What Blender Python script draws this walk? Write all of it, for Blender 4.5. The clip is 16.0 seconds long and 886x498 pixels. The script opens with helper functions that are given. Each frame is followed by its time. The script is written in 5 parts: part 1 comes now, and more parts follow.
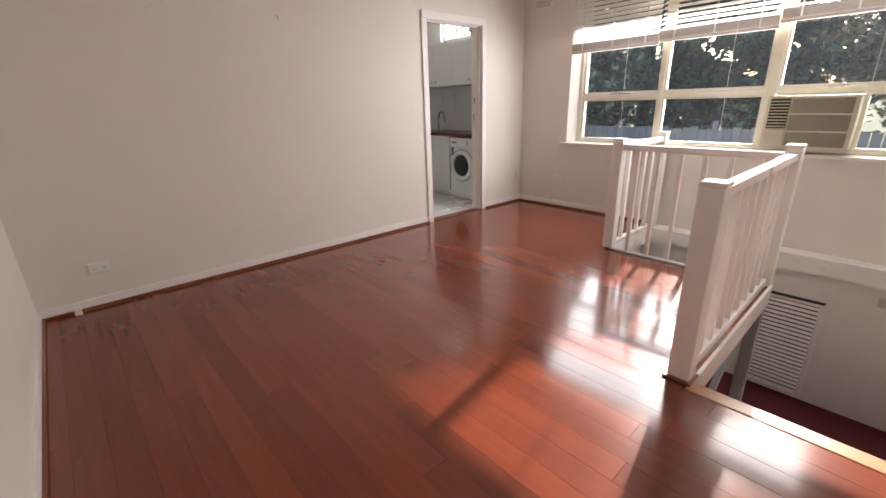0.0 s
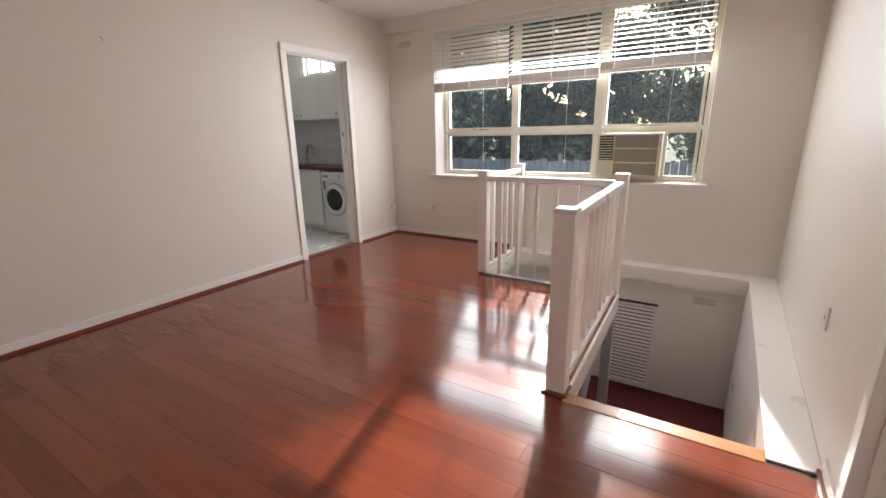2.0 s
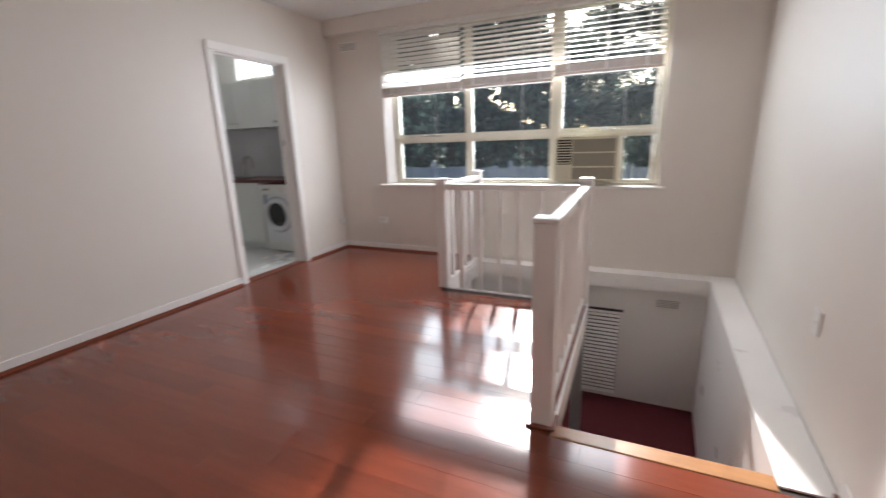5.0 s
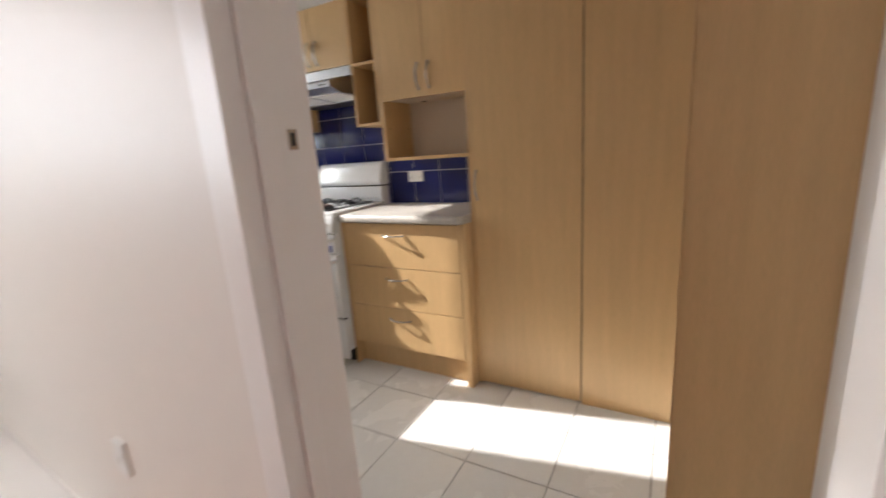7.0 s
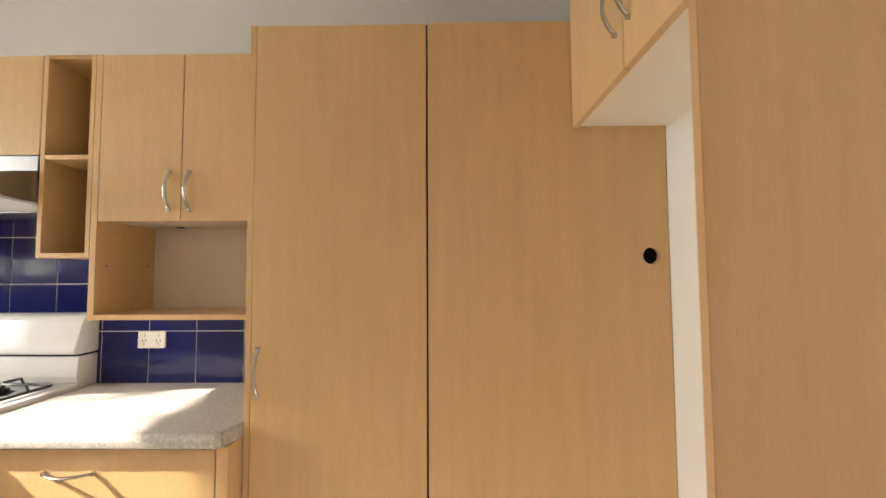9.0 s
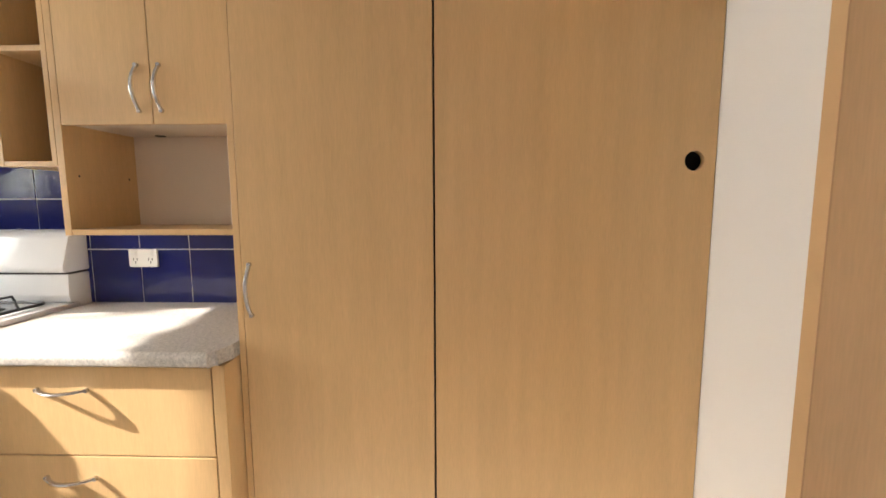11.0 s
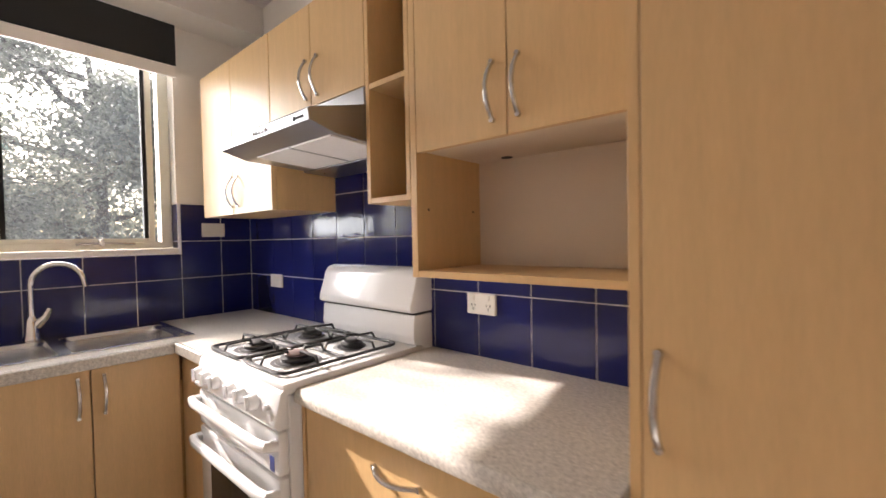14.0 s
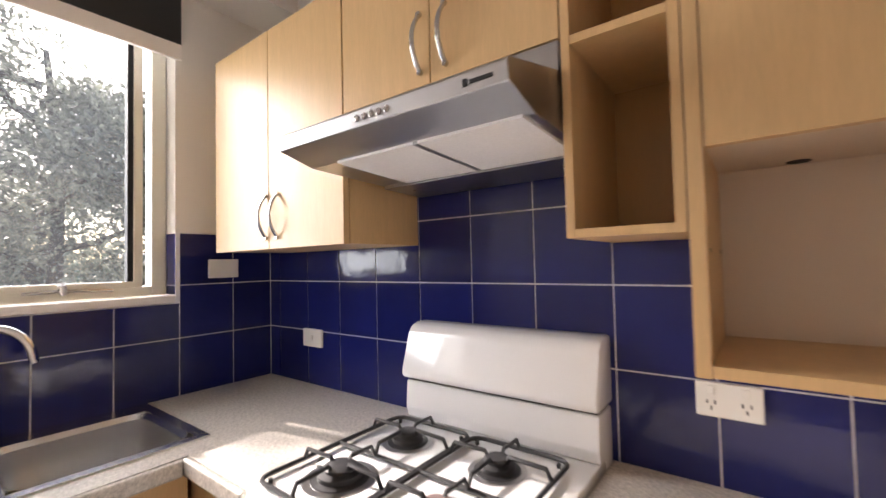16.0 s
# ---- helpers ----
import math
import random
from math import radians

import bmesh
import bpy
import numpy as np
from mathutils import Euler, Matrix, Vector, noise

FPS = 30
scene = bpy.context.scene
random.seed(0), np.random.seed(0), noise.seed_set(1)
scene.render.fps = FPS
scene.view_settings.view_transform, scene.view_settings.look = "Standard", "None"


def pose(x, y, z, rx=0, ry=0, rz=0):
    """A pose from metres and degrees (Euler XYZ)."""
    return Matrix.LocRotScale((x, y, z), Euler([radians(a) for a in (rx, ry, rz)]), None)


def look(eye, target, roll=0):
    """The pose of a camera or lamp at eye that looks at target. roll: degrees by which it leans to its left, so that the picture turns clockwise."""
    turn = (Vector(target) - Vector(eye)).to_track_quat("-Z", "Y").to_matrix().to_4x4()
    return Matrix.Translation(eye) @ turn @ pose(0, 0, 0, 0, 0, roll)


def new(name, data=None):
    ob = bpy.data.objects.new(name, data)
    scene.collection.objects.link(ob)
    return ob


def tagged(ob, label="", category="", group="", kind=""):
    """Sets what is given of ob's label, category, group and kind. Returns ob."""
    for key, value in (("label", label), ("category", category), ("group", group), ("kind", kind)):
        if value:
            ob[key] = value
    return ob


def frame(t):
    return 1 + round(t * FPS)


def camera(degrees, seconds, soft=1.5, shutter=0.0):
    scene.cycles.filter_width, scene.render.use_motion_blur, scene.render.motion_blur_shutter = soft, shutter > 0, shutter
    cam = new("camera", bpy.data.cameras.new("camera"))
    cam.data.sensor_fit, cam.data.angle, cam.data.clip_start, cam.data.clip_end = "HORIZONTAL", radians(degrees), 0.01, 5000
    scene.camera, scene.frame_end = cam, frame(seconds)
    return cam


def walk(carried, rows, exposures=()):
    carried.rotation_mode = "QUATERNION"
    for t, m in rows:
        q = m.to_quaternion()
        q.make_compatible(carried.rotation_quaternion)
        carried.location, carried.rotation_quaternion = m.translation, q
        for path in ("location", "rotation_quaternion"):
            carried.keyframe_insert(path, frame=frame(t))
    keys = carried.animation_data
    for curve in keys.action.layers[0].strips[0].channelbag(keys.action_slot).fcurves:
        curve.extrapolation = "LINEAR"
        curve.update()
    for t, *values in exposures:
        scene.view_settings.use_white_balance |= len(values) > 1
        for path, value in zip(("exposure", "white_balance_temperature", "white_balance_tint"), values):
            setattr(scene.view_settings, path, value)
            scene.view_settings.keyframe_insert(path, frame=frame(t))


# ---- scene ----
cam = camera(93.2, 16.0, shutter=0.5)
PATH = [
    (0, (-0.007, 0.137, 1.313), (1.252, 1.544, 0.654), -1.7),
    (0.5, (-0.018, 0.15, 1.314), (1.342, 1.467, 0.671), -1.2),
    (1, (0.026, 0.165, 1.306), (1.561, 1.291, 0.694), -1.0),
    (1.5, (0.051, 0.163, 1.31), (1.691, 1.15, 0.729), -0.9),
    (2, (0.059, 0.162, 1.315), (1.708, 1.162, 0.784), -1.1),
    (2.5, (0.054, 0.171, 1.314), (1.584, 1.356, 0.81), -1.2),
    (3, (0.039, 0.188, 1.321), (1.376, 1.588, 0.82), -0.8),
    (3.2, (0.038, 0.196, 1.32), (1.306, 1.658, 0.819), -0.7),
    (5.3, (0.363, 0.388, 1.279), (2.243, 0.855, 0.782), -2.7),
    (5.5, (0.42, 0.399, 1.277), (2.347, 0.596, 0.778), -3.2),
    (6, (0.645, 0.307, 1.283), (2.516, -0.22, 0.81), -3.3),
    (6.5, (0.847, 0.164, 1.286), (2.366, -1.052, 0.824), -3.5),
    (7, (1.07, 0.042, 1.297), (2.026, -1.656, 0.846), -4.0),
    (7.5, (1.146, -0.086, 1.292), (1.758, -1.942, 0.868), -4.3),
    (8, (1.158, -0.295, 1.318), (1.709, -2.179, 0.926), -4.2),
    (8.5, (1.239, -0.424, 1.36), (1.625, -2.369, 1.094), -2.5),
    (9, (1.371, -0.634, 1.424), (1.395, -2.631, 1.533), -0.3),
    (11.5, (1.375, -0.795, 1.342), (1.475, -2.772, 1.062), -0.1),
    (12, (1.361, -0.823, 1.328), (1.927, -2.719, 1.038), 0.1),
    (12.5, (1.436, -0.901, 1.33), (2.307, -2.677, 1.037), -0.4),
    (13, (1.565, -1.055, 1.333), (2.606, -2.746, 1.091), -1.1),
    (13.5, (1.664, -1.149, 1.362), (2.841, -2.762, 1.239), -1.4),
    (14, (1.787, -1.247, 1.369), (3.097, -2.757, 1.319), -1.1),
    (14.5, (1.952, -1.278, 1.365), (3.299, -2.756, 1.334), -1.5),
    (15, (2.179, -1.261, 1.392), (3.491, -2.771, 1.397), -2.1),
    (15.5, (2.349, -1.286, 1.406), (3.615, -2.832, 1.503), -1.6),
    (16, (2.54, -1.349, 1.441), (3.741, -2.946, 1.509), -1.3),
]
walk(cam, [(t, look(eye, target, roll)) for t, eye, target, roll in PATH], [(0.0, 1.38, 6700, 14), (1.5, 1.24, 6450, 10), (3.0, 1.33, 6550, 12), (5.5, 1.1, 6000, 10), (6.0, 1.1, 6000, 10), (7.0, 1.45, 6350, 12), (8.0, 1.92, 6450, 12), (8.5, 1.9, 6700, 11), (9.0, 2.28, 7000, 10), (12.0, 2.15, 6500, 12), (13.5, 1.95, 6850, 18), (16.0, 1.9, 6750, 20)])

# ---- world, sun, window light ----
world = bpy.data.worlds.new("sky")
scene.world = world
world.use_nodes = True
wn = world.node_tree.nodes
sky = wn.new("ShaderNodeTexSky")
sky.sky_type = "NISHITA"
sky.sun_disc = False
SUN_EL, SUN_DY = 31.7, 0.20
sky.sun_elevation = radians(SUN_EL)
sky.sun_rotation = math.atan2(1.0, SUN_DY)
sky.air_density, sky.dust_density = 1.0, 3.0
world.node_tree.links.new(sky.outputs[0], wn["Background"].inputs[0])
wn["Background"].inputs[1].default_value = 0.15

to_sun = Vector((1.0, SUN_DY, math.tan(radians(SUN_EL)) * math.hypot(1, SUN_DY))).normalized()
sun = new("sun", bpy.data.lights.new("sun", "SUN"))
sun.data.energy, sun.data.angle, sun.data.color = 4.2, radians(0.8), (1.0, 0.94, 0.87)
sun.matrix_world = look((0, 0, 0), -to_sun)


def window_light(name, x, y, z, wide, high, watts, colour, dip=0.6):
    lamp = new(name, bpy.data.lights.new(name, "AREA"))
    lamp.data.shape, lamp.data.size, lamp.data.size_y = "RECTANGLE", wide, high
    lamp.data.energy, lamp.data.color = watts, colour
    lamp.matrix_world = look((x, y, z), (x - 1, y, z - dip))


window_light("living_window_light", 5.0, 1.57, 1.66, 2.8, 1.65, 60, (0.95, 0.97, 1.0), 0.9)
window_light("kitchen_window_light", 5.2, -1.38, 2.1, 2.4, 2.0, 58, (0.95, 0.98, 1.0), 0.45)
window_light("laundry_window_light", 5.0, 4.95, 2.36, 1.2, 0.3, 15, (0.95, 0.98, 1.0))


# ---- materials ----
def material(name, colour, rough=0.5, metal=0.0, spec=0.5, noise_scale=0.0, noise_amount=0.0, stretch=(1, 1, 1), bump=0.0, bump_scale=40.0,
             per_object=0.0, coat=0.0, fine_scale=0.0, fine_amount=0.0, rough_var=0.0, island=0.0):
    m = bpy.data.materials.new(name)
    m.use_nodes = True
    nt = m.node_tree
    n, l = nt.nodes, nt.links
    b = n["Principled BSDF"]
    b.inputs["Roughness"].default_value = rough
    b.inputs["Metallic"].default_value = metal
    b.inputs["Specular IOR Level"].default_value = spec
    b.inputs["Coat Weight"].default_value = coat
    b.inputs["Coat Roughness"].default_value = 0.06
    b.inputs["Base Color"].default_value = (*colour, 1)
    tc = n.new("ShaderNodeTexCoord")
    mp = n.new("ShaderNodeMapping")
    mp.inputs["Scale"].default_value = stretch
    l.new(tc.outputs["Object"], mp.inputs[0])
    shift = None
    if per_object or island:
        if per_object:
            info = n.new("ShaderNodeObjectInfo")
            rnd = info.outputs["Random"]
        else:
            info = n.new("ShaderNodeNewGeometry")
            rnd = info.outputs["Random Per Island"]
        mul = n.new("ShaderNodeMath")
        mul.operation = "MULTIPLY"
        mul.inputs[1].default_value = 37.0
        l.new(rnd, mul.inputs[0])
        comb = n.new("ShaderNodeCombineXYZ")
        l.new(mul.outputs[0], comb.inputs[0])
        l.new(mul.outputs[0], comb.inputs[2])
        l.new(comb.outputs[0], mp.inputs["Location"])
        shift = rnd
    value = None

    def add(sock, amount):
        nonlocal value
        sub = n.new("ShaderNodeMath")
        sub.operation = "MULTIPLY_ADD"
        sub.inputs[1].default_value = 2 * amount
        sub.inputs[2].default_value = -amount
        l.new(sock, sub.inputs[0])
        if value is None:
            value = sub.outputs[0]
        else:
            s = n.new("ShaderNodeMath")
            l.new(value, s.inputs[0])
            l.new(sub.outputs[0], s.inputs[1])
            value = s.outputs[0]

    first = None
    if noise_amount or rough_var:
        tx = n.new("ShaderNodeTexNoise")
        tx.inputs["Scale"].default_value = noise_scale
        tx.inputs["Detail"].default_value = 6
        l.new(mp.outputs[0], tx.inputs["Vector"])
        first = tx.outputs["Fac"]
        if noise_amount:
            add(first, noise_amount)
    if fine_amount:
        tf = n.new("ShaderNodeTexNoise")
        tf.inputs["Scale"].default_value = fine_scale
        tf.inputs["Detail"].default_value = 3
        l.new(mp.outputs[0], tf.inputs["Vector"])
        add(tf.outputs["Fac"], fine_amount)
    if shift is not None:
        add(shift, per_object or island)
    if value is not None:
        one = n.new("ShaderNodeMath")
        one.inputs[1].default_value = 1.0
        l.new(value, one.inputs[0])
        mx = n.new("ShaderNodeVectorMath")
        mx.operation = "SCALE"
        mx.inputs[0].default_value = colour
        l.new(one.outputs[0], mx.inputs["Scale"])
        l.new(mx.outputs[0], b.inputs["Base Color"])
    if rough_var and first is not None:
        rr = n.new("ShaderNodeMapRange")
        rr.inputs["To Min"].default_value = max(0.02, rough - rough_var)
        rr.inputs["To Max"].default_value = rough + rough_var
        l.new(first, rr.inputs["Value"])
        l.new(rr.outputs[0], b.inputs["Roughness"])
    if bump:
        tb = n.new("ShaderNodeTexNoise")
        tb.inputs["Scale"].default_value = bump_scale
        tb.inputs["Detail"].default_value = 4
        l.new(mp.outputs[0], tb.inputs["Vector"])
        bp = n.new("ShaderNodeBump")
        bp.inputs["Strength"].default_value = bump
        bp.inputs["Distance"].default_value = 0.004
        l.new(tb.outputs["Fac"], bp.inputs["Height"])
        l.new(bp.outputs[0], b.inputs["Normal"])
    return m


def glass_material(name, haze):
    """Thin window glass: clear, with a faint surface gloss and a pale layer imitating glare haze."""
    m = bpy.data.materials.new(name)
    m.use_nodes = True
    n, l = m.node_tree.nodes, m.node_tree.links
    n.remove(n["Principled BSDF"])
    clear, gloss, mix, fres = n.new("ShaderNodeBsdfTransparent"), n.new("ShaderNodeBsdfGlossy"), n.new("ShaderNodeMixShader"), n.new("ShaderNodeFresnel")
    clear.inputs[0].default_value = (0.93, 0.96, 0.96, 1)
    gloss.inputs["Roughness"].default_value = 0.02
    fres.inputs["IOR"].default_value = 1.3
    l.new(fres.outputs[0], mix.inputs[0])
    l.new(clear.outputs[0], mix.inputs[1])
    l.new(gloss.outputs[0], mix.inputs[2])
    # translucent layer stands in for veiling glare over the view outside
    veil, veil_mix = n.new("ShaderNodeBsdfTranslucent"), n.new("ShaderNodeMixShader")
    veil.inputs[0].default_value = (0.8, 0.85, 0.9, 1)
    veil_mix.inputs[0].default_value = haze
    l.new(mix.outputs[0], veil_mix.inputs[1])
    l.new(veil.outputs[0], veil_mix.inputs[2])
    l.new(veil_mix.outputs[0], n["Material Output"].inputs[0])
    return m


PAINT = material("wall_paint", (0.77, 0.71, 0.645), 0.45, noise_scale=0.9, noise_amount=0.03, fine_scale=14, fine_amount=0.015, bump=0.06, bump_scale=60)
PAINT_K = material("kitchen_wall_paint", (0.84, 0.81, 0.76), 0.6, noise_scale=1.2, noise_amount=0.03, bump=0.06, bump_scale=70)
CEILING = material("ceiling_paint", (0.78, 0.76, 0.74), 0.8, noise_scale=1.0, noise_amount=0.03, bump=0.05, bump_scale=50)
GLOSS_WHITE = material("gloss_white_paint", (0.86, 0.82, 0.78), 0.3, noise_scale=3, noise_amount=0.04, bump=0.08, bump_scale=25, rough_var=0.08)
STAIR_GREY = material("grey_stair_paint", (0.42, 0.42, 0.43), 0.45, noise_scale=4, noise_amount=0.08, bump=0.06)
CREAM = material("cream_frame_paint", (0.76, 0.72, 0.60), 0.35, noise_scale=5, noise_amount=0.06, bump=0.05)
JARRAH = material("red_timber_plank", (0.19, 0.040, 0.017), 0.17, noise_scale=3.0, noise_amount=0.22, stretch=(9, 0.7, 9), fine_scale=22, fine_amount=0.14,
                  per_object=0.15, coat=0.25, bump=0.05, bump_scale=5.0)
JARRAH_TRIM = material("red_timber_trim", (0.20, 0.06, 0.03), 0.3, noise_scale=4, noise_amount=0.2, stretch=(1, 1, 8), fine_scale=30, fine_amount=0.1)
NOSING = material("worn_timber_nosing", (0.40, 0.19, 0.075), 0.28, noise_scale=4, noise_amount=0.25, stretch=(8, 1, 8), fine_scale=30, fine_amount=0.12)
SUBFLOOR = material("dark_subfloor", (0.03, 0.012, 0.008), 0.8)
CARPET = material("dark_red_carpet", (0.10, 0.012, 0.016), 0.95, noise_scale=60, noise_amount=0.25, bump=0.5, bump_scale=300)
MAPLE = material("maple_laminate", (0.66, 0.44, 0.215), 0.38, noise_scale=2.2, noise_amount=0.11, stretch=(14, 14, 1.1), fine_scale=26, fine_amount=0.11, bump=0.02, bump_scale=40)
# darker copy of the maple: shade of inner faces put into the colour
MAPLE_SHADED = material("maple_shaded", (0.50, 0.30, 0.12), 0.45, noise_scale=2.2, noise_amount=0.08, stretch=(14, 14, 1.1), fine_scale=26, fine_amount=0.06)
MAPLE_EDGE = material("maple_edge_band", (0.56, 0.35, 0.17), 0.4, noise_scale=6, noise_amount=0.08, stretch=(4, 4, 4))
CREAM_BOARD = material("cream_lining_board", (0.84, 0.78, 0.68), 0.45, noise_scale=2, noise_amount=0.03)
BEIGE_BOARD = material("beige_back_board", (0.76, 0.66, 0.55), 0.55, noise_scale=2, noise_amount=0.04)
BLUE_TILE = material("cobalt_glazed_tile", (0.010, 0.014, 0.105), 0.10, spec=0.4, noise_scale=6, noise_amount=0.25, per_object=0.16, bump=0.55, bump_scale=12)
GROUT = material("pale_grout", (0.80, 0.80, 0.82), 0.85, noise_scale=20, noise_amount=0.1)
FLOOR_TILE = material("white_floor_tile", (0.82, 0.82, 0.80), 0.26, noise_scale=3, noise_amount=0.05, per_object=0.03, fine_scale=40, fine_amount=0.03, rough_var=0.08)
FLOOR_GROUT = material("grey_floor_grout", (0.36, 0.35, 0.33), 0.9, noise_scale=15, noise_amount=0.15)
STONE_TOP = material("speckled_worktop", (0.53, 0.50, 0.455), 0.33, noise_scale=110, noise_amount=0.6, fine_scale=300, fine_amount=0.4)
ENAMEL = material("white_enamel", (0.80, 0.81, 0.82), 0.16, noise_scale=2, noise_amount=0.02, coat=0.4)
WHITE_PLASTIC = material("white_plastic", (0.80, 0.79, 0.75), 0.35)
CREAM_PLASTIC = material("cream_plastic", (0.62, 0.57, 0.43), 0.45, noise_scale=4, noise_amount=0.06)
GRILLE = material("beige_grille_plastic", (0.26, 0.235, 0.18), 0.5, noise_scale=30, noise_amount=0.08)
SINK_STEEL = material("sink_steel", (0.68, 0.68, 0.68), 0.24, 1.0, noise_scale=6, noise_amount=0.05, rough_var=0.05)
STEEL = material("brushed_steel", (0.44, 0.44, 0.45), 0.33, 1.0, noise_scale=5, noise_amount=0.03, stretch=(2, 30, 30), rough_var=0.02)
CHROME = material("satin_chrome", (0.54, 0.53, 0.52), 0.24, 1.0)
POLISHED = material("polished_chrome", (0.78, 0.78, 0.78), 0.10, 1.0)
IRON = material("black_cast_iron", (0.025, 0.025, 0.027), 0.45, noise_scale=30, noise_amount=0.2, bump=0.1)
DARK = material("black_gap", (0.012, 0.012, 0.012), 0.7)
DARK_GLASS = material("oven_glass", (0.012, 0.015, 0.017), 0.05)
FILTER = material("pale_mesh_filter", (0.88, 0.88, 0.88), 0.5, 0.0, noise_scale=180, noise_amount=0.1)
BLIND_DARK = material("charcoal_roller_fabric", (0.022, 0.023, 0.026), 0.8, noise_scale=200, noise_amount=0.1)
SLAT = material("white_slat_paint", (0.82, 0.79, 0.74), 0.4, noise_scale=4, noise_amount=0.04, stretch=(6, 1, 6))
SLAT_RAIL = material("pale_timber_blind_rail", (0.46, 0.37, 0.30), 0.45, noise_scale=3, noise_amount=0.12, stretch=(6, 1, 6), fine_scale=20, fine_amount=0.08)
CORD = material("white_cord", (0.75, 0.72, 0.68), 0.7)
# the number sets how much glare haze is mixed into the pane
GLASS = glass_material("window_glass", 0.003)
GLASS_HAZY = glass_material("hazy_window_glass", 0.008)
WHITE_TILE = material("white_wall_tile", (0.62, 0.62, 0.63), 0.2, per_object=0.03)
RED_TOP = material("dark_red_worktop", (0.10, 0.022, 0.02), 0.25, noise_scale=12, noise_amount=0.2)
LAMINATE_WHITE = material("white_laminate", (0.74, 0.75, 0.73), 0.4)
LABEL_BLUE = material("blue_label", (0.04, 0.06, 0.22), 0.5)
LABEL_PINK = material("worn_burner_cap", (0.15, 0.10, 0.095), 0.5)
BARK = material("dark_bark", (0.05, 0.04, 0.033), 0.9, noise_scale=6, noise_amount=0.35, stretch=(4, 4, 1), bump=0.6, bump_scale=14)


def leaf_material(name, colour):
    """Thin leaves that pass part of the light from behind; the tone varies from leaf to leaf."""
    m = bpy.data.materials.new(name)
    m.use_nodes = True
    n, l = m.node_tree.nodes, m.node_tree.links
    b = n["Principled BSDF"]
    b.inputs["Roughness"].default_value = 0.5
    geo, mul, sc, thin, mix = n.new("ShaderNodeNewGeometry"), n.new("ShaderNodeMath"), n.new("ShaderNodeVectorMath"), n.new("ShaderNodeBsdfTranslucent"), n.new("ShaderNodeMixShader")
    mul.operation, sc.operation = "MULTIPLY_ADD", "SCALE"
    mul.inputs[1].default_value, mul.inputs[2].default_value = 1.3, 0.35
    sc.inputs[0].default_value = colour
    mix.inputs[0].default_value = 0.45
    l.new(geo.outputs["Random Per Island"], mul.inputs[0])
    l.new(mul.outputs[0], sc.inputs["Scale"])
    l.new(sc.outputs[0], b.inputs["Base Color"])
    l.new(sc.outputs[0], thin.inputs[0])
    l.new(b.outputs[0], mix.inputs[1])
    l.new(thin.outputs[0], mix.inputs[2])
    l.new(mix.outputs[0], n["Material Output"].inputs[0])
    return m


# leaf tones are lifted so that the colour carries the outdoor haze
LEAF = leaf_material("hazy_green_leaf", (0.075, 0.115, 0.095))
LEAF_LIGHT = leaf_material("hazy_olive_leaf", (0.17, 0.18, 0.14))
FENCE = material("weathered_grey_paling", (0.26, 0.27, 0.30), 0.85, noise_scale=3, noise_amount=0.2, stretch=(8, 8, 1), per_object=0.15)
GRASS = material("garden_ground", (0.075, 0.085, 0.04), 0.95, noise_scale=0.8, noise_amount=0.4, fine_scale=12, fine_amount=0.25)
BRICK_FAR = material("pink_brick_far", (0.36, 0.20, 0.16), 0.85, noise_scale=4, noise_amount=0.15)


# ---- building helpers ----
def box(bm, x0, x1, y0, y1, z0, z1, bevel=0.0):
    """A box in bm; bevel rounds its edges."""
    vs = [bm.verts.new((x, y, z)) for x in (x0, x1) for y in (y0, y1) for z in (z0, z1)]
    quads = ((0, 1, 3, 2), (4, 6, 7, 5), (0, 4, 5, 1), (2, 3, 7, 6), (0, 2, 6, 4), (1, 5, 7, 3))
    fs = [bm.faces.new([vs[i] for i in q]) for q in quads]
    if bevel > 0:
        es = list({e for f in fs for e in f.edges})
        bmesh.ops.bevel(bm, geom=es, offset=bevel, segments=2, profile=0.5, affect="EDGES")
    return bm


def boxes(*rows):
    bm = bmesh.new()
    for r in rows:
        box(bm, *r)
    return bm


def prism(bm, poly, z0, z1):
    """An upright prism over a polygon of (x, y), counter-clockwise."""
    lo = [bm.verts.new((x, y, z0)) for x, y in poly]
    hi = [bm.verts.new((x, y, z1)) for x, y in poly]
    bm.faces.new(lo[::-1])
    bm.faces.new(hi)
    for i in range(len(poly)):
        j = (i + 1) % len(poly)
        bm.faces.new((lo[i], lo[j], hi[j], hi[i]))
    return bm


def extrude_x(bm, profile, x0, x1, bevel=0.0):
    """A bar along x with a profile of (y, z)."""
    a = [bm.verts.new((x0, y, z)) for y, z in profile]
    b = [bm.verts.new((x1, y, z)) for y, z in profile]
    fs = [bm.faces.new(a), bm.faces.new(b[::-1])]
    for i in range(len(profile)):
        j = (i + 1) % len(profile)
        fs.append(bm.faces.new((a[j], a[i], b[i], b[j])))
    bmesh.ops.recalc_face_normals(bm, faces=fs)
    if bevel > 0:
        es = list({e for f in fs for e in f.edges})
        bmesh.ops.bevel(bm, geom=es, offset=bevel, segments=2, profile=0.5, affect="EDGES")
    return bm


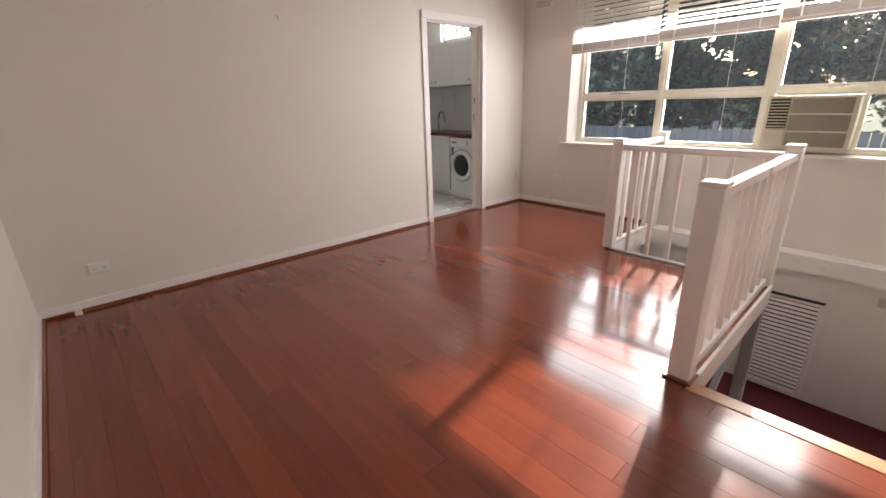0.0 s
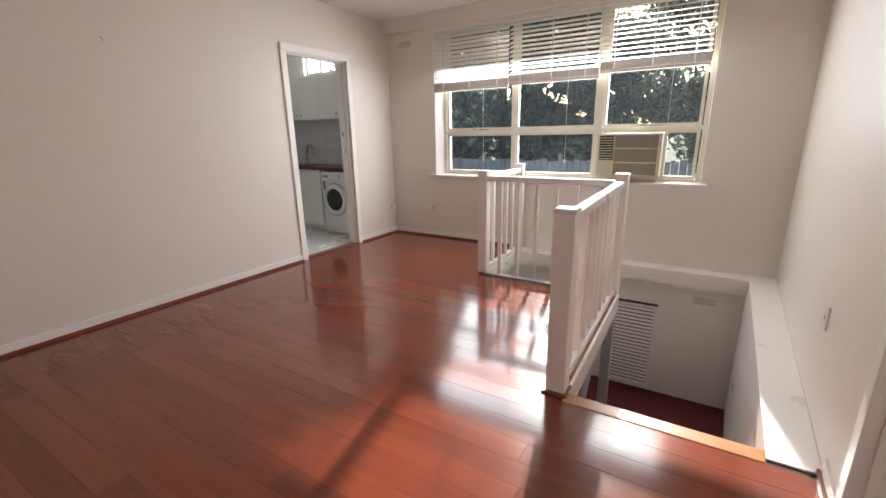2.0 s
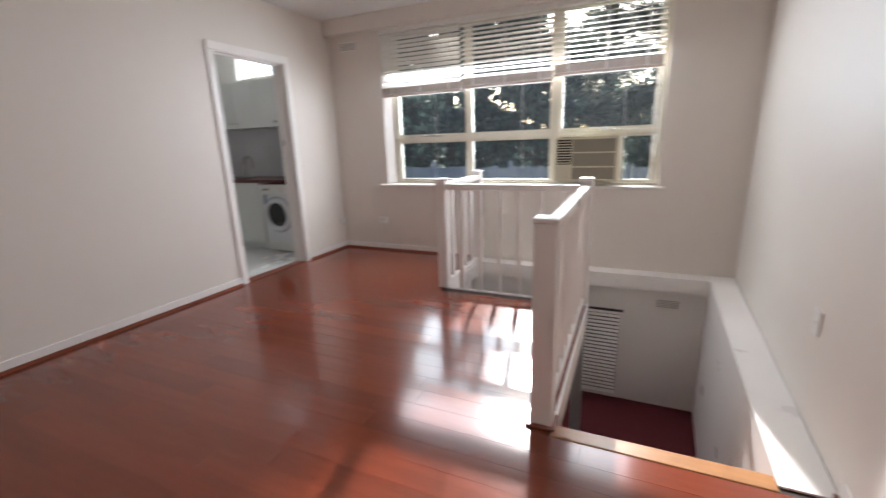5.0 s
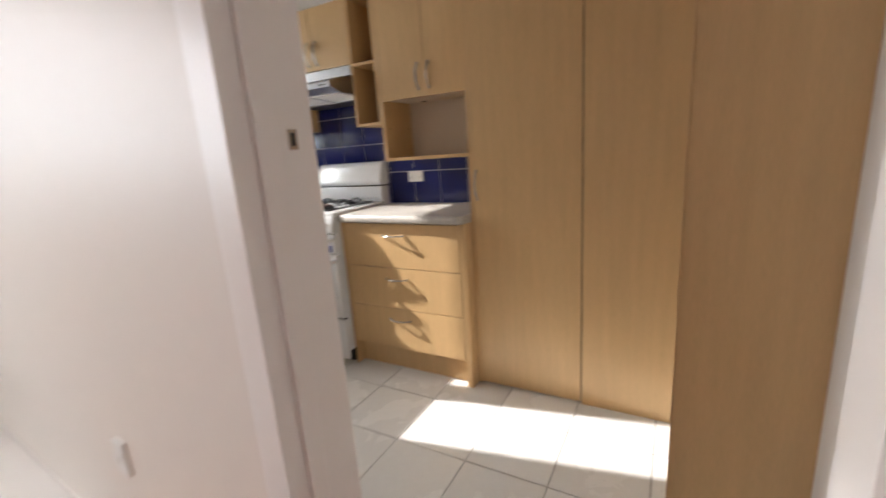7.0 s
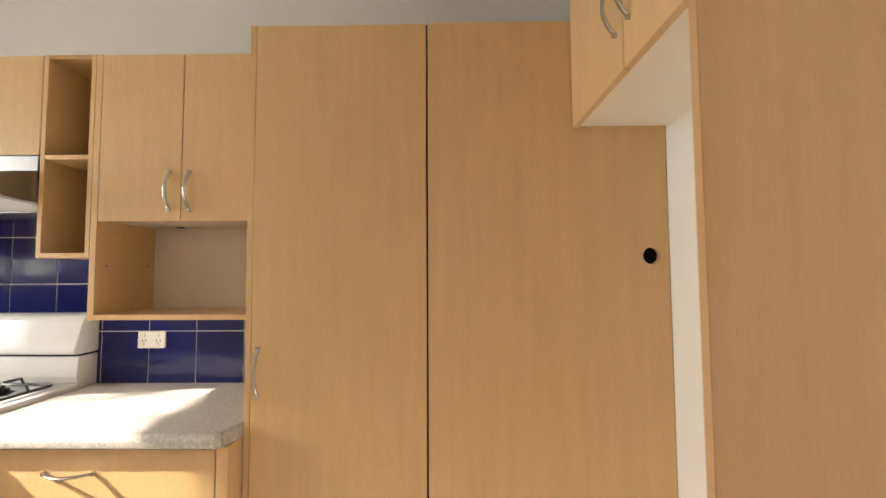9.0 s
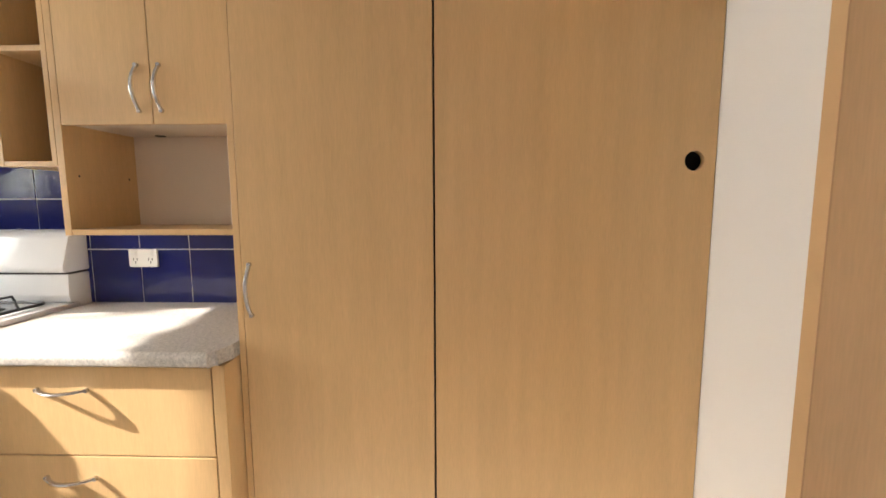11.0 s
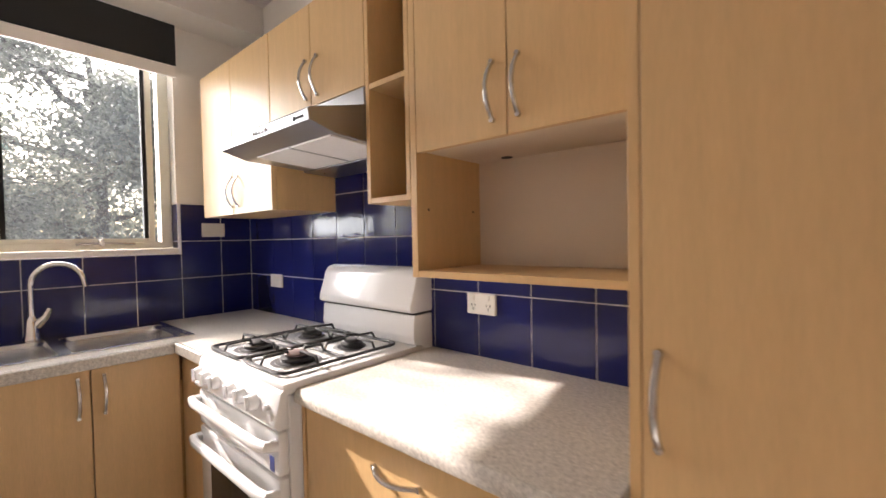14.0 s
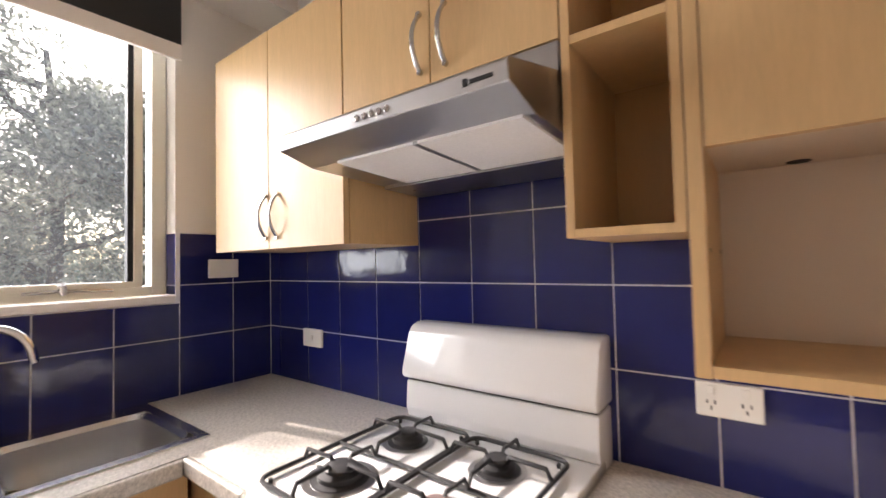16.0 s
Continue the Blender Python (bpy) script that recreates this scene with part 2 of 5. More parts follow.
def tube(bm, pts, r, seg=8, r_end=None, flat=1.0):
    """A round bar along points; flat < 1 makes it oval."""
    pts = [Vector(p) for p in pts]
    rings = []
    side = None
    for i, p in enumerate(pts):
        d = (pts[min(i + 1, len(pts) - 1)] - pts[max(i - 1, 0)]).normalized()
        if side is None:
            side = d.cross(Vector((0, 0, 1)))
            if side.length < 0.1:
                side = d.cross(Vector((1, 0, 0)))
        side = (side - d * side.dot(d)).normalized()
        up = d.cross(side)
        rad = r if r_end is None else r + (r_end - r) * i / (len(pts) - 1)
        rings.append([bm.verts.new(p + rad * (math.cos(a) * side + flat * math.sin(a) * up)) for a in [2 * math.pi * k / seg for k in range(seg)]])
    for a, b in zip(rings, rings[1:]):
        for k in range(seg):
            bm.faces.new((a[k], a[(k + 1) % seg], b[(k + 1) % seg], b[k]))
    bm.faces.new(rings[0][::-1])
    bm.faces.new(rings[-1])
    return bm


def lathe(bm, profile, centre, axis="Z", seg=24):
    """A turned body: profile of (radius, height) about an axis through centre."""
    c = Vector(centre)
    rings = []
    for r, h in profile:
        ring = []
        for k in range(seg):
            a = 2 * math.pi * k / seg
            u, v = r * math.cos(a), r * math.sin(a)
            p = {"Z": (u, v, h), "Y": (u, h, v), "X": (h, u, v)}[axis]
            ring.append(bm.verts.new(c + Vector(p)))
        rings.append(ring)
    for a, b in zip(rings, rings[1:]):
        for k in range(seg):
            bm.faces.new((a[k], a[(k + 1) % seg], b[(k + 1) % seg], b[k]))
    bm.faces.new(rings[0][::-1])
    bm.faces.new(rings[-1])
    bmesh.ops.recalc_face_normals(bm, faces=bm.faces[:])
    return bm


def finish(bm, name, mat, smooth=False):
    bmesh.ops.recalc_face_normals(bm, faces=bm.faces[:])
    me = bpy.data.meshes.new(name)
    bm.to_mesh(me)
    bm.free()
    me.materials.append(mat)
    if smooth:
        me.shade_smooth()
        me.set_sharp_from_angle(angle=radians(35))
    return me


def part(name, bm, mat, parent, label="", smooth=False):
    """One mesh object, in world coordinates, under a thing or a part."""
    ob = new(name, finish(bm, name, mat, smooth))
    if parent is not None:
        ob.parent = parent
        base = parent if parent.parent is None else parent.parent
        ob.matrix_parent_inverse = Matrix.Translation(-base.location) if parent.parent is None else Matrix.Identity(4)
    if label:
        ob["label"] = label
    return ob


def thing(name, place, label, category, group=""):
    """An Empty at a thing's base."""
    ob = new(name)
    ob.empty_display_size = 0.1
    ob.location = place
    return tagged(ob, label, category, group)


def solid(name, bm, mat, label, category, group="", smooth=False, kind=""):
    """A thing or a piece of the setting made of one mesh."""
    return tagged(part(name, bm, mat, None, "", smooth), label, category, group, kind)


def setting(name, bm, mat, label, category="wall"):
    return solid(name, bm, mat, label, category, kind="structure")


def bow_handle(parent, mid, along, out, length=0.13, height=0.028):
    """A bowed metal bar handle with flat feet."""
    c, a, o = Vector(mid), Vector(along), Vector(out)
    pts = []
    for i in range(13):
        s = -1 + 2 * i / 12
        pts.append(c + a * (s * length / 2) + o * (height * (1 - s * s) + 0.003))
    bm = tube(bmesh.new(), pts, 0.0062, 8, flat=0.75)
    for s in (-1, 1):
        p = c + a * (s * length / 2)
        tube(bm, [p - o * 0.001, p + o * 0.009], 0.0065, 8)
    return part("handle", bm, CHROME, parent, "bowed satin chrome handle", True)


# ---- structure ----
CEIL = 2.66
GROUND = -1.45
LANDING = -1.40


def y_north(x):
    return 3.822 - 0.021 * (x + 0.35)


def y_mid(x):
    return -0.389 - 0.0585 * (x - 1.716)


def y_ledge(x):
    return -0.222 - 0.049 * (x - 1.96)


def strip(bm, face, x0, x1, depth, z0, z1):
    """A length of wall along x behind a slightly skew face; depth > 0 goes north."""
    a, b = (x0, face(x0)), (x1, face(x1))
    poly = [a, b, (x1, b[1] + depth), (x0, a[1] + depth)]
    return prism(bm, poly if depth > 0 else poly[::-1], z0, z1)


setting("wall_west", boxes((-0.50, -0.35, -0.6, 4.1, -0.14, CEIL)), PAINT, "plain off-white painted wall beside the timber floor")

DX0, DX1, DTOP = 3.07, 3.905, 2.135
bm = bmesh.new()
strip(bm, y_north, -0.35, DX0, 0.13, 0, CEIL)
strip(bm, y_north, DX1, 4.66, 0.13, 0, CEIL)
strip(bm, y_north, DX0, DX1, 0.13, DTOP, CEIL)
setting("wall_north", bm, PAINT, "long off-white painted wall with the laundry doorway")

WY0, WY1, WZ0, WZ1 = 0.13, 3.03, 0.82, 2.52
bm = boxes((4.66, 4.92, -0.72, WY0, -0.14, CEIL), (4.66, 4.92, WY1, 4.0, -0.14, CEIL), (4.66, 4.92, WY0, WY1, -0.14, WZ0), (4.66, 4.92, WY0, WY1, WZ1, CEIL))
setting("wall_east", bm, PAINT, "off-white painted window wall above the stairwell")
setting("pelmet_beam", boxes((4.555, 4.66, y_mid(4.6), y_north(4.6), 2.50, CEIL)), PAINT, "boxed off-white beam above the blinds", "beam")

KX0, KX1, KTOP = 0.87, 1.671, 2.10
bm = bmesh.new()
strip(bm, y_mid, -0.35, KX0, -0.13, 0, CEIL)
strip(bm, y_mid, KX1, 4.66, -0.13, 0, CEIL)
strip(bm, y_mid, KX0, KX1, -0.13, KTOP, CEIL)
setting("wall_middle", bm, PAINT, "off-white painted wall between living room and kitchen")

# stairwell: slab edge, low walls, landing
bm = bmesh.new()
prism(bm, [(1.97, y_mid(1.97)), (4.66, y_mid(4.66)), (4.66, y_ledge(4.66)), (1.97, y_ledge(1.97))], LANDING, -0.004)
setting("wall_stair_side", bm, GLOSS_WHITE, "white painted ledge and low wall beside the stairs")
setting("stair_ledge", boxes((4.49, 4.66, y_ledge(4.6), 1.93, -0.15, -0.004)), GLOSS_WHITE, "white painted slab ledge under the window wall", "ledge")
setting("wall_stair_east", boxes((4.58, 4.72, -0.62, 2.1, LANDING - 1.4, -0.15)), PAINT_K, "shaded off-white wall beside the stair landing")
setting("wall_stair_north", boxes((1.9, 4.58, 1.95, 2.05, LANDING - 1.4, -0.15)), PAINT_K, "shaded painted wall below the upper floor")
setting("wall_stair_west", boxes((1.80, 1.90, -0.62, 2.05, LANDING - 1.4, -0.15)), PAINT_K, "shaded painted wall below the stairs")
setting("lower_floor", boxes((1.90, 4.58, -0.62, 1.95, LANDING - 1.45, LANDING - 1.4)), CARPET, "dark red carpet at the foot of the stairs", "floor")
setting("stair_landing", boxes((3.62, 4.58, -0.42, 1.95, LANDING - 0.12, LANDING)), CARPET, "dark red carpeted stair landing", "landing")

bm = boxes((-0.35, 1.985, -0.60, 3.95, -0.15, -0.013), (1.985, 3.60, 0.62, 3.95, -0.15, -0.013), (3.60, 4.66, 1.85, 3.95, -0.15, -0.013))
floor_living = setting("floor", bm, SUBFLOOR, "glossy red-brown timber plank floor", "floor")
setting("stairwell_fascia", boxes((1.99, 3.60, 0.602, 0.62, -0.15, -0.002), (3.602, 3.62, 0.62, 1.85, -0.15, -0.002), (3.62, 4.49, 1.83, 1.85, -0.15, -0.002)), GLOSS_WHITE,
        "white painted fascia round the stairwell opening", "fascia")

# kitchen shell
KW, KE, KS = 0.69, 4.285, -2.385
KFLOOR_N = -0.42
setting("wall_kitchen_west", boxes((0.56, KW, -2.55, -1.170, 0, CEIL), (0.56, 0.725, -1.170, -0.47, 0, CEIL)), PAINT_K, "off-white kitchen wall behind the open alcove")
wall_ks = setting("wall_kitchen_south", boxes((0.56, 4.5, -2.55, KS, 0, CEIL)), PAINT_K, "off-white kitchen wall with a cobalt tiled splashback")
KWY0, KWY1, KWZ0, KWZ1 = -2.0, -0.78, 1.315, 2.50
bm = boxes((KE, 4.5, -2.40, KWY0, 0, CEIL), (KE, 4.5, KWY1, -0.66, 0, CEIL), (KE, 4.5, KWY0, KWY1, 0, KWZ0), (KE, 4.5, KWY0, KWY1, KWZ1, CEIL))
wall_ke = setting("wall_kitchen_east", bm, PAINT_K, "off-white kitchen window wall with a cobalt tiled splashback")
setting("kitchen_beam", boxes((4.06, KE, -2.40, -0.68, 2.50, CEIL)), PAINT_K, "boxed off-white beam over the kitchen window", "beam")
floor_kitchen = setting("floor_kitchen", boxes((0.56, 4.5, -2.55, -0.53, -0.15, -0.012)), FLOOR_GROUT, "large white ceramic floor tiles with grey joints", "floor")
setting("threshold", boxes((KX0, KX1, -0.53, -0.39, -0.012, 0.004)), JARRAH_TRIM, "red timber threshold strip in the kitchen doorway", "threshold")

# laundry shell
setting("wall_laundry_north", boxes((2.2, 4.9, 6.0, 6.1, 0, CEIL)), PAINT_K, "off-white laundry end wall")
setting("wall_laundry_west", boxes((2.1, 2.2, 3.9, 6.1, 0, CEIL)), PAINT_K, "off-white laundry side wall")
LWY0, LWY1, LWZ0, LWZ1 = 4.35, 5.33, 2.18, 2.52
bm = boxes((4.72, 4.92, 4.0, LWY0, 0, CEIL), (4.72, 4.92, LWY1, 6.1, 0, CEIL), (4.72, 4.92, LWY0, LWY1, 0, LWZ0), (4.72, 4.92, LWY0, LWY1, LWZ1, CEIL))
wall_le = setting("wall_laundry_east", bm, PAINT_K, "off-white laundry wall with a high window")
setting("floor_laundry", boxes((2.2, 4.72, 3.83, 6.0, -0.15, -0.004)), FLOOR_TILE, "pale grey laundry floor", "floor")
setting("threshold_laundry", boxes((DX0, DX1, y_north(3.4) - 0.005, y_north(3.4) + 0.11, -0.004, 0.005)), JARRAH_TRIM, "red timber threshold strip in the laundry doorway", "threshold")
setting("ceiling", boxes((-0.5, 4.95, -2.6, 6.1, CEIL, CEIL + 0.12)), CEILING, "flat off-white ceiling", "ceiling")


# ---- door frames, skirting ----
def door_trim(name, x0, x1, top, face, sign, label, deep=0.145):
    """Architrave on the living-room face and a lined jamb with a stop."""
    y = face((x0 + x1) / 2)
    f = thing(name, (x0, y, 0), label, "door frame")
    f["kind"] = "structure"
    o = -sign * 0.016
    w = 0.068
    for a, b in ((x0 - w + 0.012, x0 + 0.012), (x1 - 0.012, x1 + w - 0.012)):
        ym = face((a + b) / 2)
        part("architrave", box(bmesh.new(), a, b, min(ym, ym + o), max(ym, ym + o), 0, top - 0.012, 0.004), GLOSS_WHITE, f)
    part("architrave", box(bmesh.new(), x0 - w + 0.012, x1 + w - 0.012, min(y, y + o), max(y, y + o), top - 0.0115, top + w - 0.012, 0.004), GLOSS_WHITE, f)
    d0, d1 = sorted((y + sign * 0.002, y + sign * deep))
    part("jamb", box(bmesh.new(), x0 - 0.002, x0 + 0.020, d0, d1, 0, top), GLOSS_WHITE, f)
    part("jamb", box(bmesh.new(), x1 - 0.020, x1 + 0.002, d0, d1, 0, top), GLOSS_WHITE, f)
    part("jamb", box(bmesh.new(), x0 + 0.020, x1 - 0.020, d0, d1, top - 0.020, top + 0.002), GLOSS_WHITE, f)
    s0, s1 = sorted((y + sign * 0.045, y + sign * 0.085))
    for a, b in ((x0 + 0.020, x0 + 0.032), (x1 - 0.032, x1 - 0.020)):
        part("door_stop", box(bmesh.new(), a, b, s0, s1, 0, top - 0.032, 0.002), GLOSS_WHITE, f)
    part("door_stop", box(bmesh.new(), x0 + 0.020, x1 - 0.020, s0, s1, top - 0.032, top - 0.020, 0.002), GLOSS_WHITE, f)
    return f


frame_l = door_trim("door_frame_laundry", DX0, DX1, DTOP, y_north, 1, "white painted timber door frame of the laundry")
part("strike_plate", boxes((DX1 - 0.0225, DX1 - 0.0195, y_north(3.86) + 0.095, y_north(3.86) + 0.12, 1.10, 1.17)), CHROME, frame_l)
part("hinge_mark", boxes((DX1 - 0.0225, DX1 - 0.0195, y_north(3.86) + 0.10, y_north(3.86) + 0.115, 1.30, 1.36)), DARK, frame_l)
frame_k = door_trim("door_frame_kitchen", KX0, KX1, KTOP, y_mid, -1, "white painted timber door frame of the kitchen", 0.178)
part("strike_plate", boxes((KX1 - 0.0215, KX1 - 0.0195, -0.500, -0.480, 1.318, 1.352)), CHROME, frame_k, "tarnished metal strike plate")
part("latch_hole", boxes((KX1 - 0.0225, KX1 - 0.0212, -0.495, -0.486, 1.324, 1.346)), DARK, frame_k, "dark latch recess")


def skirting(name, a, b, inward, label):
    """White skirting with a small red timber bead along the floor, from a to b."""
    a, b, n = Vector(a), Vector(b), Vector(inward)
    t = thing(name, (a.x, a.y, 0), label, "skirting board")
    t["kind"] = "structure"

    def run(d0, d1, z0, z1):
        bm = bmesh.new()
        poly = [a + n * d0, b + n * d0, b + n * d1, a + n * d1]
        prism(bm, [(p.x, p.y) for p in poly], z0, z1)
        return bm

    part("board", run(0.0, 0.012, 0.0, 0.075), GLOSS_WHITE, t)
    part("bead", run(0.0122, 0.026, 0.0, 0.022), JARRAH_TRIM, t, "red timber floor bead")


skirting("baseboard_north", (-0.35, y_north(-0.35), 0), (DX0 - 0.052, y_north(DX0 - 0.05), 0), (0, -1, 0), "white skirting board with a red timber bead")
skirting("baseboard_north", (DX1 + 0.052, y_north(DX1 + 0.05), 0), (4.66, y_north(4.66), 0), (0, -1, 0), "short white skirting board beside the laundry door")
skirting("baseboard_east", (4.66, y_north(4.66) - 0.027, 0), (4.66, 1.93, 0), (-1, 0, 0), "white skirting board below the window")
skirting("baseboard_west", (-0.35, -0.25, 0), (-0.35, y_north(-0.35) - 0.027, 0), (1, 0, 0), "white skirting board with a red timber bead")
skirting("baseboard_south", (KX1 + 0.052, y_mid(KX1 + 0.05), 0), (1.965, y_mid(1.965), 0), (0, 1, 0), "short skirting board between kitchen door and stairs")
skirting("baseboard_south", (-0.32, y_mid(-0.32), 0), (KX0 - 0.052, y_mid(KX0 - 0.05), 0), (0, 1, 0), "white skirting board beside the kitchen door")
solid("door_stop_block", box(bmesh.new(), -0.17, -0.13, y_north(-0.1) - 0.065, y_north(-0.1) - 0.027, 0, 0.055, 0.004), GLOSS_WHITE,
      "small white block on the floor against the skirting", "door stop")


# ---- living-room window ----
win = thing("window_1", (4.78, 1.58, WZ0), "wide cream-framed window with six fixed and hinged panes", "window")
win["kind"] = "structure"
FX0, FX1 = 4.755, 4.825
cols = [(0.215, 1.035), (1.155, 1.985), (2.065, 2.885)]
RL, RH = (0.865, 1.29), (1.375, 2.45)
part("window_frame", box(bmesh.new(), FX0, FX1, WY0 + 0.002, 0.175, WZ0 + 0.002, WZ1 - 0.002, 0.003), CREAM, win)
part("window_frame", box(bmesh.new(), FX0, FX1, 2.925, WY1 - 0.002, WZ0 + 0.002, WZ1 - 0.002, 0.003), CREAM, win)
part("window_frame", box(bmesh.new(), FX0, FX1, 0.175, 2.925, WZ0 + 0.002, 0.845, 0.003), CREAM, win)
part("window_frame", box(bmesh.new(), FX0, FX1, 0.175, 2.925, 2.47, WZ1 - 0.002, 0.003), CREAM, win)
for a, b in ((1.06, 1.13), (2.005, 2.045)):
    part("mullion", box(bmesh.new(), FX0, FX1, a, b, 0.845, 2.47, 0.003), CREAM, win)
for a, b in ((0.175, 1.06), (1.13, 2.005), (2.045, 2.925)):
    part("transom", box(bmesh.new(), FX0, FX1, a, b, 1.305, 1.345, 0.003), CREAM, win)


def sash(y0, y1, z0, z1, w=0.028):
    """A pane in its thin frame."""
    bm = boxes((FX0 + 0.01, FX1 - 0.008, y0 - w, y0, z0 - w, z1 + w), (FX0 + 0.01, FX1 - 0.008, y1, y1 + w, z0 - w, z1 + w),
               (FX0 + 0.01, FX1 - 0.008, y0, y1, z0 - w, z0), (FX0 + 0.01, FX1 - 0.008, y0, y1, z1, z1 + w))
    s = part("sash", bm, CREAM, win)
    p = part("pane", boxes((4.79, 4.794, y0, y1, z0, z1)), GLASS, s)
    p.visible_shadow = False


for i, (a, b) in enumerate(cols):
    sash(a, b, 1.375, 2.45)
    if i:
        sash(a, b, 0.872, 1.28)
sash(0.215, 0.455, 0.872, 1.28)
part("reveal", prism(bmesh.new(), [(4.664, WY1 - 0.001), (FX0 - 0.001, 2.962), (FX0 - 0.001, WY1 - 0.001)], WZ0 + 0.002, WZ1 - 0.002), GLOSS_WHITE, win, "white painted window reveal")
part("window_sill", box(bmesh.new(), 4.60, 4.752, 0.08, 3.09, 0.795, 0.818, 0.004), GLOSS_WHITE, win)
for y in (2.47, 0.62):
    bm = tube(bmesh.new(), [(4.75, y - 0.13, 1.352), (4.742, y - 0.03, 1.356), (4.742, y + 0.10, 1.352)], 0.006, 6)
    tube(bm, [(4.75, y, 1.35), (4.735, y + 0.01, 1.375)], 0.012, 8)
    part("winder", bm, CHROME, win, "metal window winder arm", True)


# ---- venetian blinds ----
def venetian(y0, y1, zb, tilt):
    t = thing("venetian_blind", (4.66, (y0 + y1) / 2, zb), "white slatted venetian blind half raised, with stacked lower slats", "blind", "blinds over the living-room window")
    z = zb + 0.115
    k = 0
    while z < 2.44:
        d = 0.024 * math.cos(tilt)
        h = 0.024 * math.sin(tilt)
        bm = bmesh.new()
        sag = 0.002 * math.sin(k * 1.7)
        prof = [(4.665 - d, z - h + sag), (4.665, z + 0.003 + sag), (4.665 + d, z + h + sag)]
        lo = [[bm.verts.new((x, y, zz)) for x, zz in prof] for y in (y0 + 0.006, y1 - 0.006)]
        hi = [[bm.verts.new((x, y, zz + 0.0025)) for x, zz in prof] for y in (y0 + 0.006, y1 - 0.006)]
        for g in (lo, hi):
            for i in range(2):
                bm.faces.new((g[0][i], g[0][i + 1], g[1][i + 1], g[1][i]))
        for e in (0, 2):
            bm.faces.new((lo[0][e], lo[1][e], hi[1][e], hi[0][e]))
        part("slat", bm, SLAT, t)
        z += 0.044
        k += 1
    for j in range(9):
        part("stacked_slat", box(bmesh.new(), 4.64, 4.69, y0 + 0.004, y1 - 0.004, zb + 0.030 + j * 0.008, zb + 0.0345 + j * 0.008), SLAT_RAIL, t)
    part("bottom_rail", box(bmesh.new(), 4.637, 4.693, y0 + 0.003, y1 - 0.003, zb, zb + 0.026, 0.005), SLAT_RAIL, t, "pale timber bottom rail")
    part("head_rail", box(bmesh.new(), 4.632, 4.70, y0 + 0.003, y1 - 0.003, 2.452, 2.498, 0.003), SLAT, t)
    for f in (0.14, 0.5, 0.86):
        y = y0 + (y1 - y0) * f
        part("ladder_tape", boxes((4.638, 4.6395, y - 0.006, y + 0.006, zb + 0.03, 2.452)), SLAT, t)
    bm = tube(bmesh.new(), [(4.63, y0 + 0.30 * (y1 - y0), 2.45), (4.628, y0 + 0.30 * (y1 - y0) + 0.006, 1.6), (4.63, y0 + 0.30 * (y1 - y0), 1.02)], 0.0022, 5)
    lathe(bm, [(0.004, 0.0), (0.008, 0.012), (0.004, 0.03)], (4.63, y0 + 0.30 * (y1 - y0), 0.995), "Z", 8)
    part("pull_cord", bm, CORD, t)


venetian(2.065, 3.025, 1.795, 0.95)
venetian(1.115, 2.06, 1.815, 0.66)
venetian(0.175, 1.11, 1.855, 0.36)

# ---- window air conditioner ----
ac = thing("air_conditioner", (4.72, 0.77, 0.84), "cream window air conditioner with a louvred side and beige grille", "air conditioner")
AY0, AY1, AZ0, AZ1, AX = 0.485, 1.065, 0.872, 1.285, 4.585
part("case", box(bmesh.new(), AX + 0.012, 5.05, AY0, AY1, AZ0, AZ1, 0.006), CREAM_PLASTIC, ac)
part("front_frame", boxes((AX - 0.004, AX + 0.011, AY0, AY0 + 0.03, AZ0, AZ1), (AX - 0.004, AX + 0.011, AY1 - 0.02, AY1, AZ0, AZ1), (AX - 0.004, AX + 0.011, AY0 + 0.03, AY1 - 0.02, AZ1 - 0.02, AZ1),
                          (AX - 0.004, AX + 0.011, AY0 + 0.03, AY1 - 0.02, AZ0, AZ0 + 0.015)), CREAM_PLASTIC, ac)
part("grille", boxes((AX + 0.004, AX + 0.0115, AY0 + 0.03, 0.90, AZ0 + 0.015, AZ1 - 0.02)), GRILLE, ac, "beige mesh grille panel")
for z in (1.0, 1.135):
    part("grille_bar", box(bmesh.new(), AX - 0.006, AX + 0.004, AY0 + 0.03, 0.90, z, z + 0.012, 0.002), CREAM_PLASTIC, ac)
part("control_panel", box(bmesh.new(), AX - 0.002, AX + 0.0115, 0.91, AY1 - 0.02, AZ0 + 0.015, 1.02, 0.003), CREAM_PLASTIC, ac)
part("vent_recess", boxes((AX + 0.006, AX + 0.0115, 0.91, AY1 - 0.02, 1.03, AZ1 - 0.02)), DARK, ac, "dark air outlet")
for k in range(9):
    z = 1.04 + k * 0.025
    part("louvre", box(bmesh.new(), AX - 0.004, AX + 0.006, 0.912, AY1 - 0.022, z, z + 0.009), CREAM_PLASTIC, ac)
part("packing_board", boxes((4.76, 4.80, 0.485, 1.055, 0.846, 0.871)), CREAM, ac)
part("surround", boxes((4.765, 4.80, 0.485, 1.055, 1.287, 1.304)), CREAM, ac)


# ---- balustrade ----
bal = thing("stair_balustrade", (3.6, 0.67, 0), "white painted timber balustrade round the stairwell", "balustrade")


